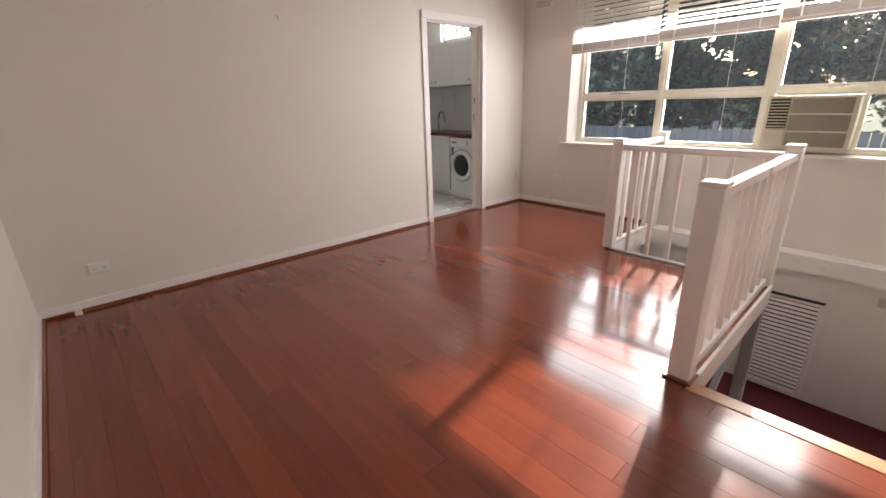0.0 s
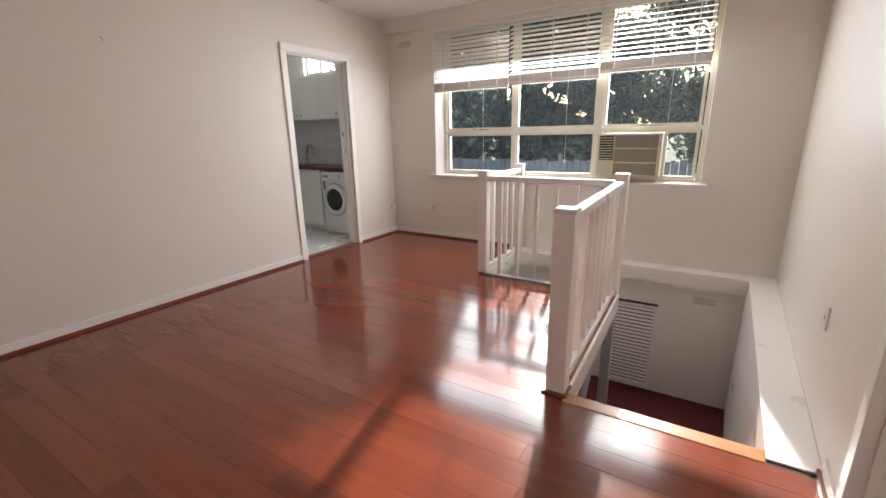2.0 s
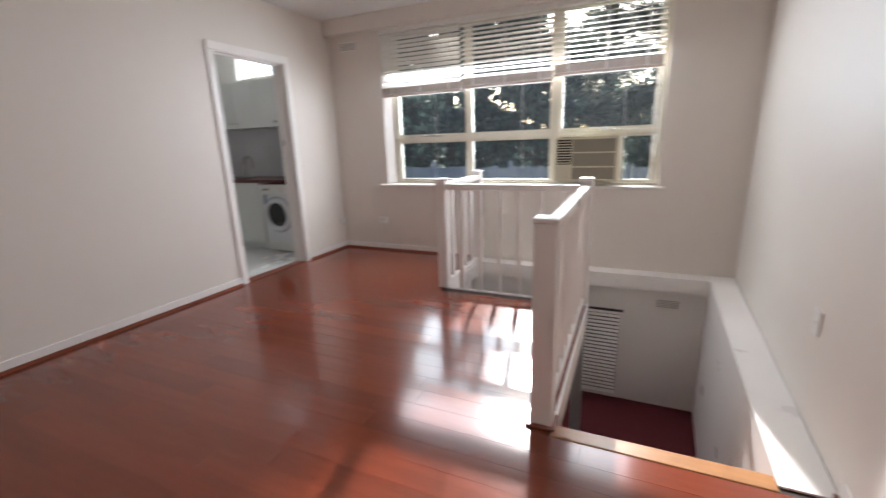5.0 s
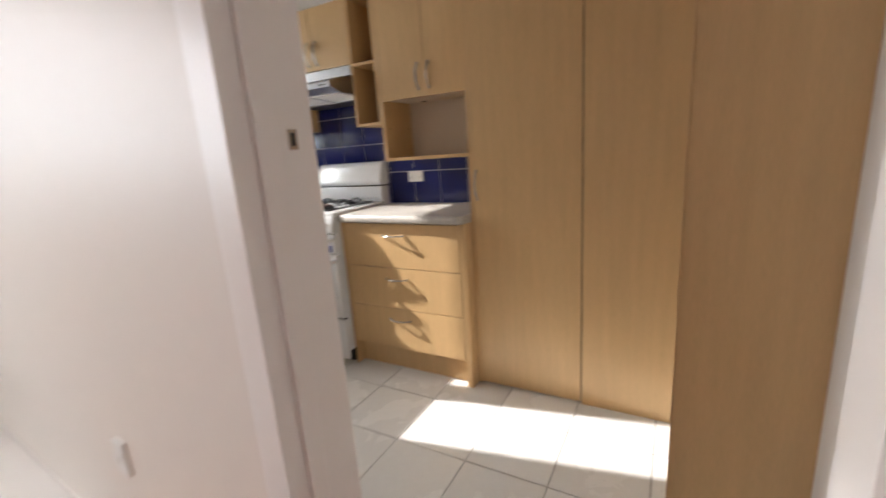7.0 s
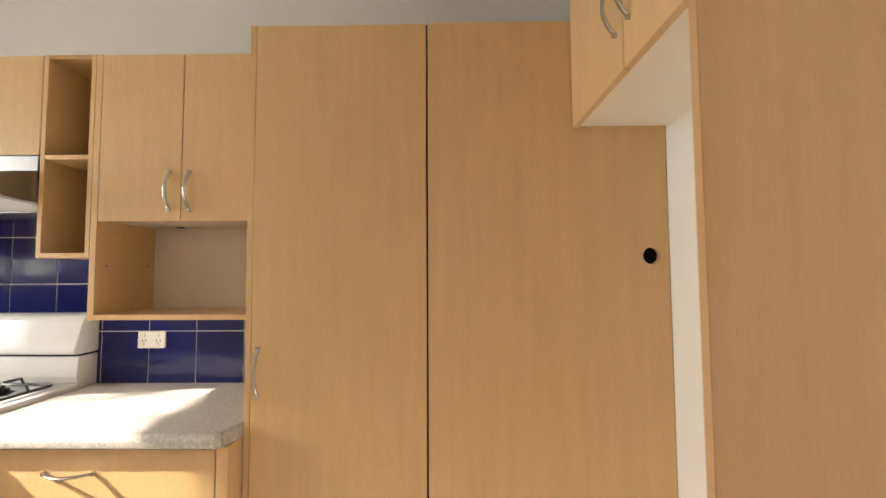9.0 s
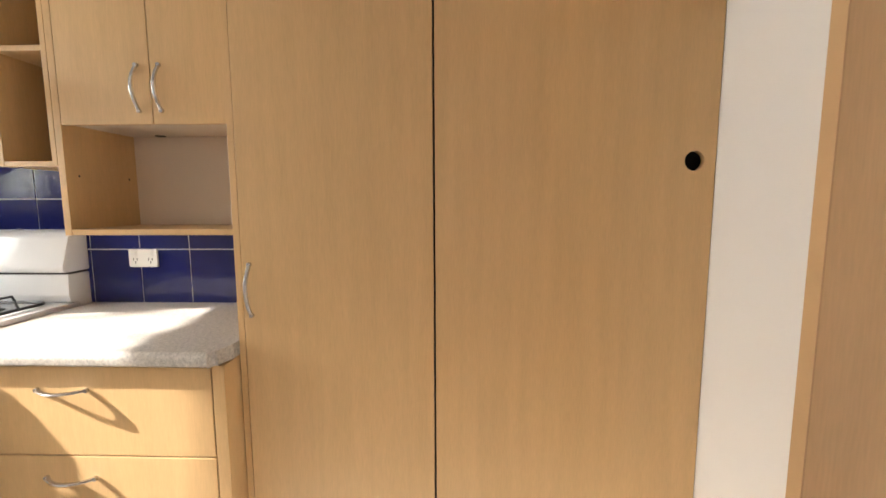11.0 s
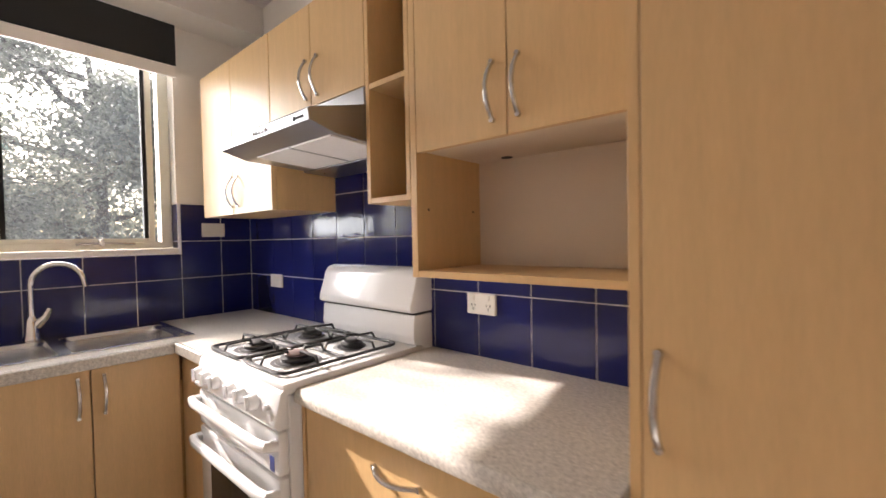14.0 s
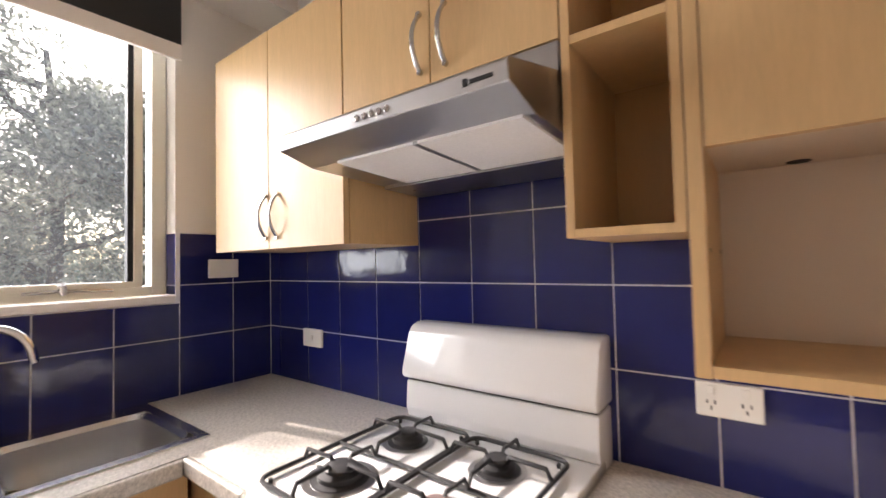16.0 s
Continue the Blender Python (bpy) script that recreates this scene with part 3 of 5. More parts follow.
def newel(x, y, z0, top, w=0.09, mat=None):
    bm = box(bmesh.new(), x - w / 2, x + w / 2, y - w / 2, y + w / 2, z0, top - 0.004, 0.006)
    n = part("newel_post", bm, mat or GLOSS_WHITE, bal)
    part("post_cap", box(bmesh.new(), x - w / 2 - 0.004, x + w / 2 + 0.004, y - w / 2 - 0.004, y + w / 2 + 0.004, top - 0.003, top + 0.016, 0.007), GLOSS_WHITE, n)
    return n


newel(2.025, 0.665, 0.0, 0.955, 0.10)
newel(3.625, 0.665, -0.16, 0.975, 0.095)
newel(3.625, 1.86, 0.0, 0.965, 0.09)
newel(4.54, 1.86, 0.0, 0.965, 0.09)
part("lower_post", box(bmesh.new(), 3.585, 3.665, 0.625, 0.705, LANDING, -0.161, 0.005), STAIR_GREY, bal, "grey painted lower post")


def rail(p, q, along_x, z0, z1, w):
    bm = bmesh.new()
    if along_x:
        box(bm, p[0], q[0], p[1] - w / 2, p[1] + w / 2, z0, z1, 0.006)
    else:
        box(bm, p[0] - w / 2, p[0] + w / 2, p[1], q[1], z0, z1, 0.006)
    return bm


for p, q, ax, n in (((2.076, 0.665), (3.577, 0.665), True, 8), ((3.625, 0.713), (3.625, 1.814), False, 6), ((3.671, 1.86), (4.494, 1.86), True, 4)):
    part("top_rail", rail(p, q, ax, 0.885, 0.935, 0.065), GLOSS_WHITE, bal)
    if ax:
        part("bottom_rail", rail(p, q, ax, -0.03, 0.045, 0.05), GLOSS_WHITE, bal)
    for i in range(n):
        s = (i + 1) / (n + 1)
        x, y = p[0] + (q[0] - p[0]) * s, p[1] + (q[1] - p[1]) * s
        if not ax:
            y = 0.665 + 0.171 * (i + 1)
        part("baluster", box(bmesh.new(), x - 0.016, x + 0.016, y - 0.016, y + 0.016, 0.046 if ax else -0.001, 0.884, 0.003), GLOSS_WHITE, bal)
part("foot_trim", box(bmesh.new(), 1.955, 2.075, 0.60, 0.73, 0.0005, 0.014, 0.003), JARRAH_TRIM, bal, "red timber trim round the post foot")

# ---- stairs ----
stairs = thing("staircase", (2.0, 0.2, LANDING), "straight timber stairs with worn orange-brown treads going down", "stairs")
N, RUN = 8, 0.202
RISE = -LANDING / N
part("nosing", box(bmesh.new(), 1.925, 2.012, y_ledge(1.97) + 0.004, 0.615, -0.028, 0.004, 0.006), NOSING, stairs, "worn pale timber stair nosing")
for k in range(1, N):
    x = 2.0 + (k - 1) * RUN
    z = -k * RISE
    ya = y_ledge(x + RUN) + 0.004
    part("tread", box(bmesh.new(), x - 0.01, x + RUN + 0.02, ya, 0.60, z - 0.03, z, 0.005), NOSING, stairs)
for k in range(N):
    x = 2.0 + k * RUN
    part("riser", boxes((x + 0.004, x + 0.018, y_ledge(x + 0.02) + 0.004, 0.598, -(k + 1) * RISE + 0.001, -k * RISE - 0.031)), JARRAH_TRIM, stairs)
lower = thing("lower_staircase", (3.0, 1.3, LANDING - 1.4), "grey painted lower flight of stairs seen under the balustrade", "stairs")
for k in range(1, 6):
    x = 3.62 - k * 0.24
    z = LANDING - k * 0.19 + 0.19
    part("tread", box(bmesh.new(), x, x + 0.26, 0.80, 1.75, z - 0.04, z, 0.004), STAIR_GREY, lower)
part("handrail", tube(bmesh.new(), [(3.62, 0.76, -0.52), (2.3, 0.76, -1.56)], 0.025, 8), STAIR_GREY, lower, "sloping grey handrail", True)
part("string", extrude_x(bmesh.new(), [(0.74, -1.75), (0.79, -1.75), (0.79, -1.45), (0.74, -1.45)], 2.4, 3.62), STAIR_GREY, lower)

lv = thing("louvre_panel", (4.56, 0.5, LANDING), "white louvred cupboard door beside the stair landing", "louvre door")
LY0, LY1, LZ0, LZ1 = 0.345, 0.80, LANDING + 0.02, -0.42
part("frame", boxes((4.545, 4.578, LY0, LY0 + 0.03, LZ0, LZ1), (4.545, 4.578, LY1 - 0.03, LY1, LZ0, LZ1), (4.545, 4.578, LY0 + 0.03, LY1 - 0.03, LZ1 - 0.03, LZ1),
                    (4.545, 4.578, LY0 + 0.03, LY1 - 0.03, LZ0, LZ0 + 0.04)), GLOSS_WHITE, lv)
# black sheet painted in for the shade between the slats
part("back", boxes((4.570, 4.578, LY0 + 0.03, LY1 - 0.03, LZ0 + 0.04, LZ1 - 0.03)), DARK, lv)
for k in range(22):
    z = LZ0 + 0.045 + k * 0.0405
    bm = bmesh.new()
    vs = [(4.547, z), (4.551, z - 0.003), (4.568, z + 0.019), (4.564, z + 0.022)]
    a = [bm.verts.new((x, LY0 + 0.03, zz)) for x, zz in vs]
    b = [bm.verts.new((x, LY1 - 0.03, zz)) for x, zz in vs]
    bm.faces.new(a), bm.faces.new(b[::-1])
    for i in range(4):
        bm.faces.new((a[i], a[(i + 1) % 4], b[(i + 1) % 4], b[i]))
    part("slat", bm, GLOSS_WHITE, lv)
# black strip added as the shade line above the door
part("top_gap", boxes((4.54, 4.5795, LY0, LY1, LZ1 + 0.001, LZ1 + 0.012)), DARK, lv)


# ---- wall fittings ----
def wall_vent(x, y, z, w, h, label):
    v = thing("wall_vent", (x, y, z), label, "air vent", "wall vents")
    part("plate", box(bmesh.new(), x - 0.006, x - 0.0005, y - w / 2, y + w / 2, z - h / 2, z + h / 2, 0.002), GLOSS_WHITE, v)
    for k in range(5):
        zz = z - h / 2 + 0.012 + k * (h - 0.02) / 5
        part("slot", boxes((x - 0.0085, x - 0.0062, y - w / 2 + 0.012, y + w / 2 - 0.012, zz, zz + 0.006)), GRILLE, v)


wall_vent(4.58, -0.04, -0.29, 0.21, 0.10, "small white slotted vent on the landing wall")
wall_vent(4.66, 3.45, 2.38, 0.24, 0.10, "white slotted vent high on the window wall")
wall_vent(4.66, -0.28, 2.38, 0.24, 0.10, "white slotted vent high on the window wall")


def plate(name, x, y, z, w, h, normal, label, category, rockers=(), holes=(), depth=0.011):
    """A wall plate with rounded edges, rockers and pin slots; normal is '-y', 'y' or '-x'."""
    t = thing(name, (x, y, z), label, category)

    def slab(u0, u1, z0, z1, d0, d1, bevel=0.0):
        bm = bmesh.new()
        if normal == "-x":
            return box(bm, x - d1, x - d0, y + u0, y + u1, z + z0, z + z1, bevel)
        if normal == "y":
            return box(bm, x + u0, x + u1, y + d0, y + d1, z + z0, z + z1, bevel)
        return box(bm, x + u0, x + u1, y - d1, y - d0, z + z0, z + z1, bevel)

    part("face_plate", slab(-w / 2, w / 2, -h / 2, h / 2, 0.0005, depth, 0.003), WHITE_PLASTIC, t)
    for u, v in rockers:
        part("switch", slab(u - 0.006, u + 0.006, v - 0.009, v + 0.009, depth, depth + 0.004, 0.0015), WHITE_PLASTIC, t)
    for u, v in holes:
        bm = slab(u - 0.0085, u - 0.0055, v, v + 0.008, depth - 0.001, depth + 0.0006)
        for a, b, c, d in ((u + 0.0055, u + 0.0085, v, v + 0.008), (u - 0.0015, u + 0.0015, v - 0.013, v - 0.004)):
            other = slab(a, b, c, d, depth - 0.001, depth + 0.0006)
            me = bpy.data.meshes.new("slots")
            other.to_mesh(me)
            other.free()
            bm.from_mesh(me)
            bpy.data.meshes.remove(me)
        part("pin_slots", bm, DARK, t)
    return t


plate("power_point", 0.03, y_north(0.03), 0.29, 0.118, 0.072, "-y", "white double power point low on the long wall", "power point", ((-0.03, 0.02), (0.03, 0.02)), ((-0.03, -0.008), (0.03, -0.008)))
plate("phone_socket", 4.60, y_north(4.6), 0.36, 0.085, 0.06, "-y", "white phone junction box in the room corner", "socket", depth=0.03)
plate("power_point", 4.66, 3.13, 0.375, 0.10, 0.07, "-x", "white power point on the window wall", "power point", (), ((0.0, 0.0),), 0.02)
plate("light_switch", 2.50, y_mid(2.50), 0.462, 0.07, 0.115, "y", "white switch plate above the stair ledge", "light switch", ((0, 0.0),))
part("box", box(bmesh.new(), 4.475, 4.489, 0.40, 0.43, -0.09, -0.05, 0.003), WHITE_PLASTIC, thing("cable_clip", (4.49, 0.415, -0.09), "small white cable clip on the ledge face", "cable clip"))
hook = solid("picture_hook", tube(tube(bmesh.new(), [(1.555, y_north(1.555) + 0.001, 2.0), (1.555, y_north(1.555) - 0.012, 1.998)], 0.004, 6),
             [(1.555, y_north(1.555) - 0.010, 2.0), (1.560, y_north(1.555) - 0.016, 1.985), (1.565, y_north(1.555) - 0.014, 1.972)], 0.003, 6), CHROME, "small metal picture hook on the wall", "hook")


# ---- kitchen: tall units and wall units ----
TOP = 0.972
PF = -1.925
pan = thing("pantry_cupboard", (1.7, -2.2, 0), "tall maple laminate pantry with plain full-height doors", "pantry")
part("body", boxes((1.450, 1.977, KS + 0.002, PF - 0.022, 0.0, 2.212)), MAPLE_SHADED, pan)
part("side_panel", box(bmesh.new(), 1.979, 1.997, KS + 0.002, PF - 0.003, 0.0, 2.216, 0.001), MAPLE, pan)
pd = part("door", box(bmesh.new(), 1.438, 1.976, PF - 0.019, PF, 0.012, 2.212, 0.0015), MAPLE, pan)
bow_handle(pd, (1.953, PF, 1.12), (0, 0, 1), (0, 1, 0), 0.145, 0.030)
part("gap", boxes((1.4325, 1.4375, PF - 0.06, PF - 0.012, 0.0, 2.216)), DARK, pan)
panel = thing("tall_panel", (1.1, PF, 0), "tall maple laminate side panel with a round cable hole", "panel")
hx, hz, hr = 0.747, 1.47, 0.026
bm = bmesh.new()
xs, zs = (KW + 0.002, hx - 0.05, hx + 0.05, 1.432), (0.0, hz - 0.05, hz + 0.05, 2.216)
seg = 24
ring_in, ring_out = [], []
for k in range(seg):
    a = 2 * math.pi * k / seg + math.pi / 4
    c, s = math.cos(a), math.sin(a)
    m = max(abs(c), abs(s))
    ring_in.append((hx + hr * c, hz + hr * s))
    ring_out.append((hx + 0.05 * c / m, hz + 0.05 * s / m))
for y in (PF - 0.001, PF - 0.019):
    vi = [bm.verts.new((u, y, v)) for u, v in ring_in]
    vo = [bm.verts.new((u, y, v)) for u, v in ring_out]
    for k in range(seg):
        j = (k + 1) % seg
        bm.faces.new((vi[k], vo[k], vo[j], vi[j]))
    for (a, b, c, d) in ((xs[0], xs[3], zs[0], zs[1]), (xs[0], xs[3], zs[2], zs[3]), (xs[0], xs[1], zs[1], zs[2]), (xs[2], xs[3], zs[1], zs[2])):
        bm.faces.new([bm.verts.new(p) for p in ((a, y, c), (b, y, c), (b, y, d), (a, y, d))])
    if y > PF - 0.01:
        first = vi
for k in range(seg):
    j = (k + 1) % seg
    bm.faces.new((first[k], first[j], vi[j], vi[k]))
part("board", bm, MAPLE, panel)
part("edge", boxes((1.4321, 1.4324, PF - 0.019, PF - 0.001, 0, 2.24)), MAPLE_EDGE, panel)
part("backing", boxes((KW + 0.002, 1.43, PF - 0.07, PF - 0.055, 0.0, 2.23)), DARK, panel)

alc = thing("alcove_end_panel", (0.9, -1.14, 0), "wide maple laminate end panel beside the open alcove", "panel")
part("board", box(bmesh.new(), KW + 0.002, 1.046, -1.180, -1.1705, 0.0, 2.45, 0.001), MAPLE, alc)
part("edge_band", boxes((1.0462, 1.048, -1.1795, -1.1625, 0.0, 2.45)), MAPLE_EDGE, alc, "pale laminate edge strip")
ovh = thing("overhead_cupboard", (0.82, -1.53, 1.90), "maple laminate overhead cupboard above the open alcove", "cupboard")
part("body", boxes((KW + 0.002, 0.962, PF + 0.002, -1.181, 1.875, 2.45)), CREAM_BOARD, ovh)
for a, b, h in ((PF + 0.004, -1.541, -1.575), (-1.537, -1.183, -1.503)):
    d = part("door", box(bmesh.new(), 0.963, 0.981, a, b, 1.868, 2.448, 0.0015), MAPLE, ovh)
    bow_handle(d, (0.981, h, 2.03), (0, 0, 1), (1, 0, 0), 0.13)


def carcass(t, x0, x1, z0, z1, yf=-2.10, back=MAPLE_SHADED, th=0.016, low=True):
    """An open box with sides, top, bottom and back."""
    part("side_panel", box(bmesh.new(), x0, x0 + th, KS + 0.006, yf, z0, z1, 0.001), MAPLE, t)
    part("side_panel", box(bmesh.new(), x1 - th, x1, KS + 0.006, yf, z0, z1, 0.001), MAPLE, t)
    # top and back take the maple with shade in its colour
    part("top_panel", boxes((x0 + th, x1 - th, KS + 0.006, yf - 0.001, z1 - th, z1 - 0.001)), MAPLE_SHADED, t)
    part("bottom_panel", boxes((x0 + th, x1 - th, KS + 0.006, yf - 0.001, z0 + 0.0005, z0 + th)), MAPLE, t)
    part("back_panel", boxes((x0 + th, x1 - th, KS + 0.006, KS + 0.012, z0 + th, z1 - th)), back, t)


def cabinet_doors(t, spans, z0, z1, y0, y1, handles, hz):
    for (a, b), h in zip(spans, handles):
        d = part("door", box(bmesh.new(), a, b, y0, y1, z0, z1, 0.0015), MAPLE, t)
        bow_handle(d, (h, y1, hz), (0, 0, 1), (0, 1, 0), 0.135)


UF = -2.078
u1 = thing("niche_cupboard", (2.34, -2.24, 1.265), "maple wall cupboard with two doors above an open niche", "cupboard")
part("side_panel", box(bmesh.new(), 2.600, 2.622, KS + 0.006, UF, 1.262, 2.208, 0.001), MAPLE, u1)
part("side_panel", box(bmesh.new(), 1.999, 2.017, KS + 0.006, UF, 1.262, 2.208, 0.001), MAPLE, u1)
part("shelf", box(bmesh.new(), 2.0175, 2.5995, KS + 0.006, UF - 0.001, 1.263, 1.281, 0.001), MAPLE, u1)
part("body", boxes((2.0175, 2.5995, KS + 0.006, UF - 0.021, 1.612, 2.207)), BEIGE_BOARD, u1)
part("back_panel", boxes((2.0175, 2.5995, KS + 0.006, KS + 0.012, 1.2815, 1.6115)), BEIGE_BOARD, u1, "plain beige back board")
cabinet_doors(u1, ((2.019, 2.304), (2.307, 2.598)), 1.606, 2.205, UF - 0.019, UF, (2.275, 2.345), 1.712)
part("light_hole", lathe(bmesh.new(), [(0.018, -0.002), (0.018, 0.0)], (2.475, -2.345, 1.6125), "Z", 20), DARK, u1)

for y in (-2.125, -2.335):
    part("peg_hole", lathe(bmesh.new(), [(0.0035, -0.0006), (0.0035, 0.001)], (2.5996, y, 1.452), "X", 10), DARK, u1)

u2 = thing("open_shelf_unit", (2.71, -2.24, 1.485), "narrow open maple shelf unit with two pigeonholes", "shelf unit")
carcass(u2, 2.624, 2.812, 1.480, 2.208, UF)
part("shelf", box(bmesh.new(), 2.6405, 2.7955, KS + 0.012, UF - 0.001, 1.828, 1.844, 0.001), MAPLE, u2)

u3 = thing("hood_cupboard", (3.11, -2.24, 1.85), "maple wall cupboard with two doors above the range hood", "cupboard")
part("body", boxes((2.814, 3.412, KS + 0.006, UF - 0.021, 1.850, 2.207)), MAPLE_SHADED, u3)
cabinet_doors(u3, ((2.815, 3.111), (3.114, 3.411)), 1.846, 2.205, UF - 0.019, UF, (3.068, 3.140), 1.943)

u4 = thing("corner_cupboard", (3.78, -2.24, 1.50), "maple wall cupboard with two tall doors in the corner", "cupboard")
part("body", box(bmesh.new(), 3.414, 4.135, KS + 0.006, UF - 0.021, 1.500, 2.207, 0.001), MAPLE, u4)
cabinet_doors(u4, ((3.416, 3.777), (3.780, 4.133)), 1.498, 2.205, UF - 0.019, UF, (3.726, 3.790), 1.601)

# ---- range hood ----
hood = thing("range_hood", (3.12, -2.2, 1.66), "slim brushed steel range hood under the wall cupboard", "range hood")
HX0, HX1 = 2.816, 3.405
prof = [(KS + 0.007, 1.842), (-2.076, 1.842), (-2.076, 1.787), (-1.886, 1.739), (-1.880, 1.733), (-1.884, 1.703), (-1.960, 1.682), (-1.972, 1.678), (KS + 0.007, 1.660)]
part("canopy", extrude_x(bmesh.new(), prof, HX0, HX1 - 0.003, 0.002), STEEL, hood)
for a, b in ((2.836, 3.061), (3.073, 3.300)):
    bm = bmesh.new()
    extrude_x(bm, [(-1.966, 1.6810), (-1.966, 1.6745), (-2.205, 1.6620), (-2.205, 1.6690)], a, b)
    part("filter", bm, FILTER, hood, "pale mesh grease filter")
part("filter_bar", extrude_x(bmesh.new(), [(-1.966, 1.6810), (-1.966, 1.6735), (-2.205, 1.6610), (-2.205, 1.6690)], 3.0615, 3.0725), STEEL, hood)
part("back_strip", extrude_x(bmesh.new(), [(-2.21, 1.669), (-2.21, 1.658), (-2.37, 1.652), (-2.37, 1.662)], HX0 + 0.01, HX1 - 0.012), STEEL, hood, "dark steel strip behind the filters")
for x in (2.87, 2.885, 3.33):
    part("screw", lathe(bmesh.new(), [(0.004, -0.003), (0.004, 0.002)], (x, -2.27, 1.6555), "Z", 10), CHROME, hood)
for k in range(5):
    x = 3.137 - k * 0.0195
    part("button", lathe(bmesh.new(), [(0.0066, -0.004), (0.0066, 0.004), (0.004, 0.006)], (x, -1.8825, 1.7185), "Y", 12), CHROME, hood, "small round push button", True)
part("badge", boxes((2.842, 2.882, -1.8835, -1.8800, 1.7145, 1.7205)), DARK, hood)
part("badge_mark", extrude_x(bmesh.new(), [(-1.8835, 1.712), (-1.8800, 1.712), (-1.8795, 1.7235), (-1.8835, 1.7235)], 2.887, 2.895), DARK, hood)

# ---- base units and worktops ----
DF = -1.848
dr = thing("drawer_unit", (2.44, -2.1, 0), "maple laminate unit with three wide drawers", "drawer unit")
DX_0, DX_1 = 2.036, 2.812
part("body", boxes((DX_0 + 0.001, DX_1 - 0.001, KS + 0.004, DF - 0.021, 0.15, 0.928)), MAPLE_SHADED, dr)
part("side_panel", box(bmesh.new(), 2.000, 2.034, KS + 0.004, DF, 0.0, 0.929, 0.001), MAPLE, dr)
part("side_panel", box(bmesh.new(), 2.814, 2.827, KS + 0.004, DF + 0.004, 0.0, 0.929, 0.001), MAPLE, dr)
part("kickboard", boxes((DX_0, DX_1, DF - 0.075, DF - 0.06, 0.0, 0.15)), MAPLE, dr)
for z0, z1 in ((0.160, 0.411), (0.415, 0.662), (0.666, 0.922)):
    d = part("drawer_front", box(bmesh.new(), DX_0 + 0.002, DX_1 - 0.002, DF - 0.019, DF, z0, z1, 0.0015), MAPLE, dr)
    bow_handle(d, (2.454, DF, z0 + (z1 - z0) * 0.745), (1, 0, 0), (0, 1, 0), 0.14, 0.030)

wt = thing("worktop", (2.42, -2.1, 0.93), "speckled beige laminate worktop beside the stove", "worktop")
bm = bmesh.new()
prism(bm, [(1.999, KS + 0.006), (2.828, KS + 0.006), (2.828, -1.845), (2.013, -1.845), (1.999, -1.900)], 0.93, TOP)
part("slab", bm, STONE_TOP, wt)
prof = [(-1.8455, 0.93), (-1.831, 0.93), (-1.824, 0.936), (-1.822, 0.95), (-1.825, 0.961), (-1.833, TOP - 0.001), (-1.8455, TOP)]
part("front_edge", extrude_x(bmesh.new(), prof, 2.030, 2.828), STONE_TOP, wt, "rounded front edge", True)
bm = bmesh.new()
prism(bm, [(1.999, -1.9), (2.0128, -1.8455), (2.0298, -1.8455), (2.0298, -1.8225)], 0.93, TOP - 0.0005)
part("corner", bm, STONE_TOP, wt)

LCX = 3.705
# sink cut-outs: bowl A (next to the corner) and bowl B
BA, BB = (-1.872, -1.505), (-1.465, -1.10)
BX0, BX1 = 3.815, 4.175
bm = bmesh.new()
for r in ((3.418, LCX, KS + 0.006, -1.812), (LCX, KE - 0.006, KS + 0.006, BA[0] - 0.01), (LCX, BX0 - 0.012, BA[0] - 0.01, -0.62), (BX1 + 0.012, KE - 0.006, BA[0] - 0.01, -0.62),
          (BX0 - 0.012, BX1 + 0.012, BB[1] + 0.01, -0.62)):
    box(bm, *r, 0.93, TOP)
bmesh.ops.remove_doubles(bm, verts=bm.verts[:], dist=0.0001)
wl = thing("corner_worktop", (3.9, -1.6, 0.93), "speckled pale L-shaped worktop with an inset sink", "worktop")
part("slab", bm, STONE_TOP, wl)
bm = bmesh.new()
box(bm, LCX - 0.016, LCX - 0.0005, -1.796, -0.62, 0.93, TOP - 0.0005, 0.005)
part("front_edge", bm, STONE_TOP, wl)
bm = bmesh.new()
box(bm, 3.418, LCX - 0.0005, -1.8115, -1.796, 0.93, TOP - 0.0005, 0.005)
part("front_edge", bm, STONE_TOP, wl)

sk = thing("kitchen_sink", (3.97, -1.45, 0.8), "stainless steel double-bowl sink set in the worktop", "sink")


def bowl(y0, y1, depth):
    """A pressed bowl with rounded corners, open at the top."""
    bm = bmesh.new()
    rings = []
    for f, z in ((0.0, TOP + 0.004), (0.012, TOP - 0.01), (0.022, TOP - depth + 0.03), (0.05, TOP - depth), (0.15, TOP - depth - 0.002)):
        x0, x1, a, b = BX0 + f, BX1 - f, y0 + f, y1 - f
        r = 0.05
        ring = []
        for cx, cy, s in ((x1 - r, b - r, 0), (x0 + r, b - r, 90), (x0 + r, a + r, 180), (x1 - r, a + r, 270)):
            for k in range(5):
                t = radians(s + 22.5 * k)
                ring.append(bm.verts.new((cx + r * math.cos(t), cy + r * math.sin(t), z)))
        rings.append(ring)
    for a, b in zip(rings, rings[1:]):
        for k in range(len(a)):
            bm.faces.new((a[k], b[k], b[(k + 1) % len(a)], a[(k + 1) % len(a)]))
    bm.faces.new(rings[-1])
    return bm


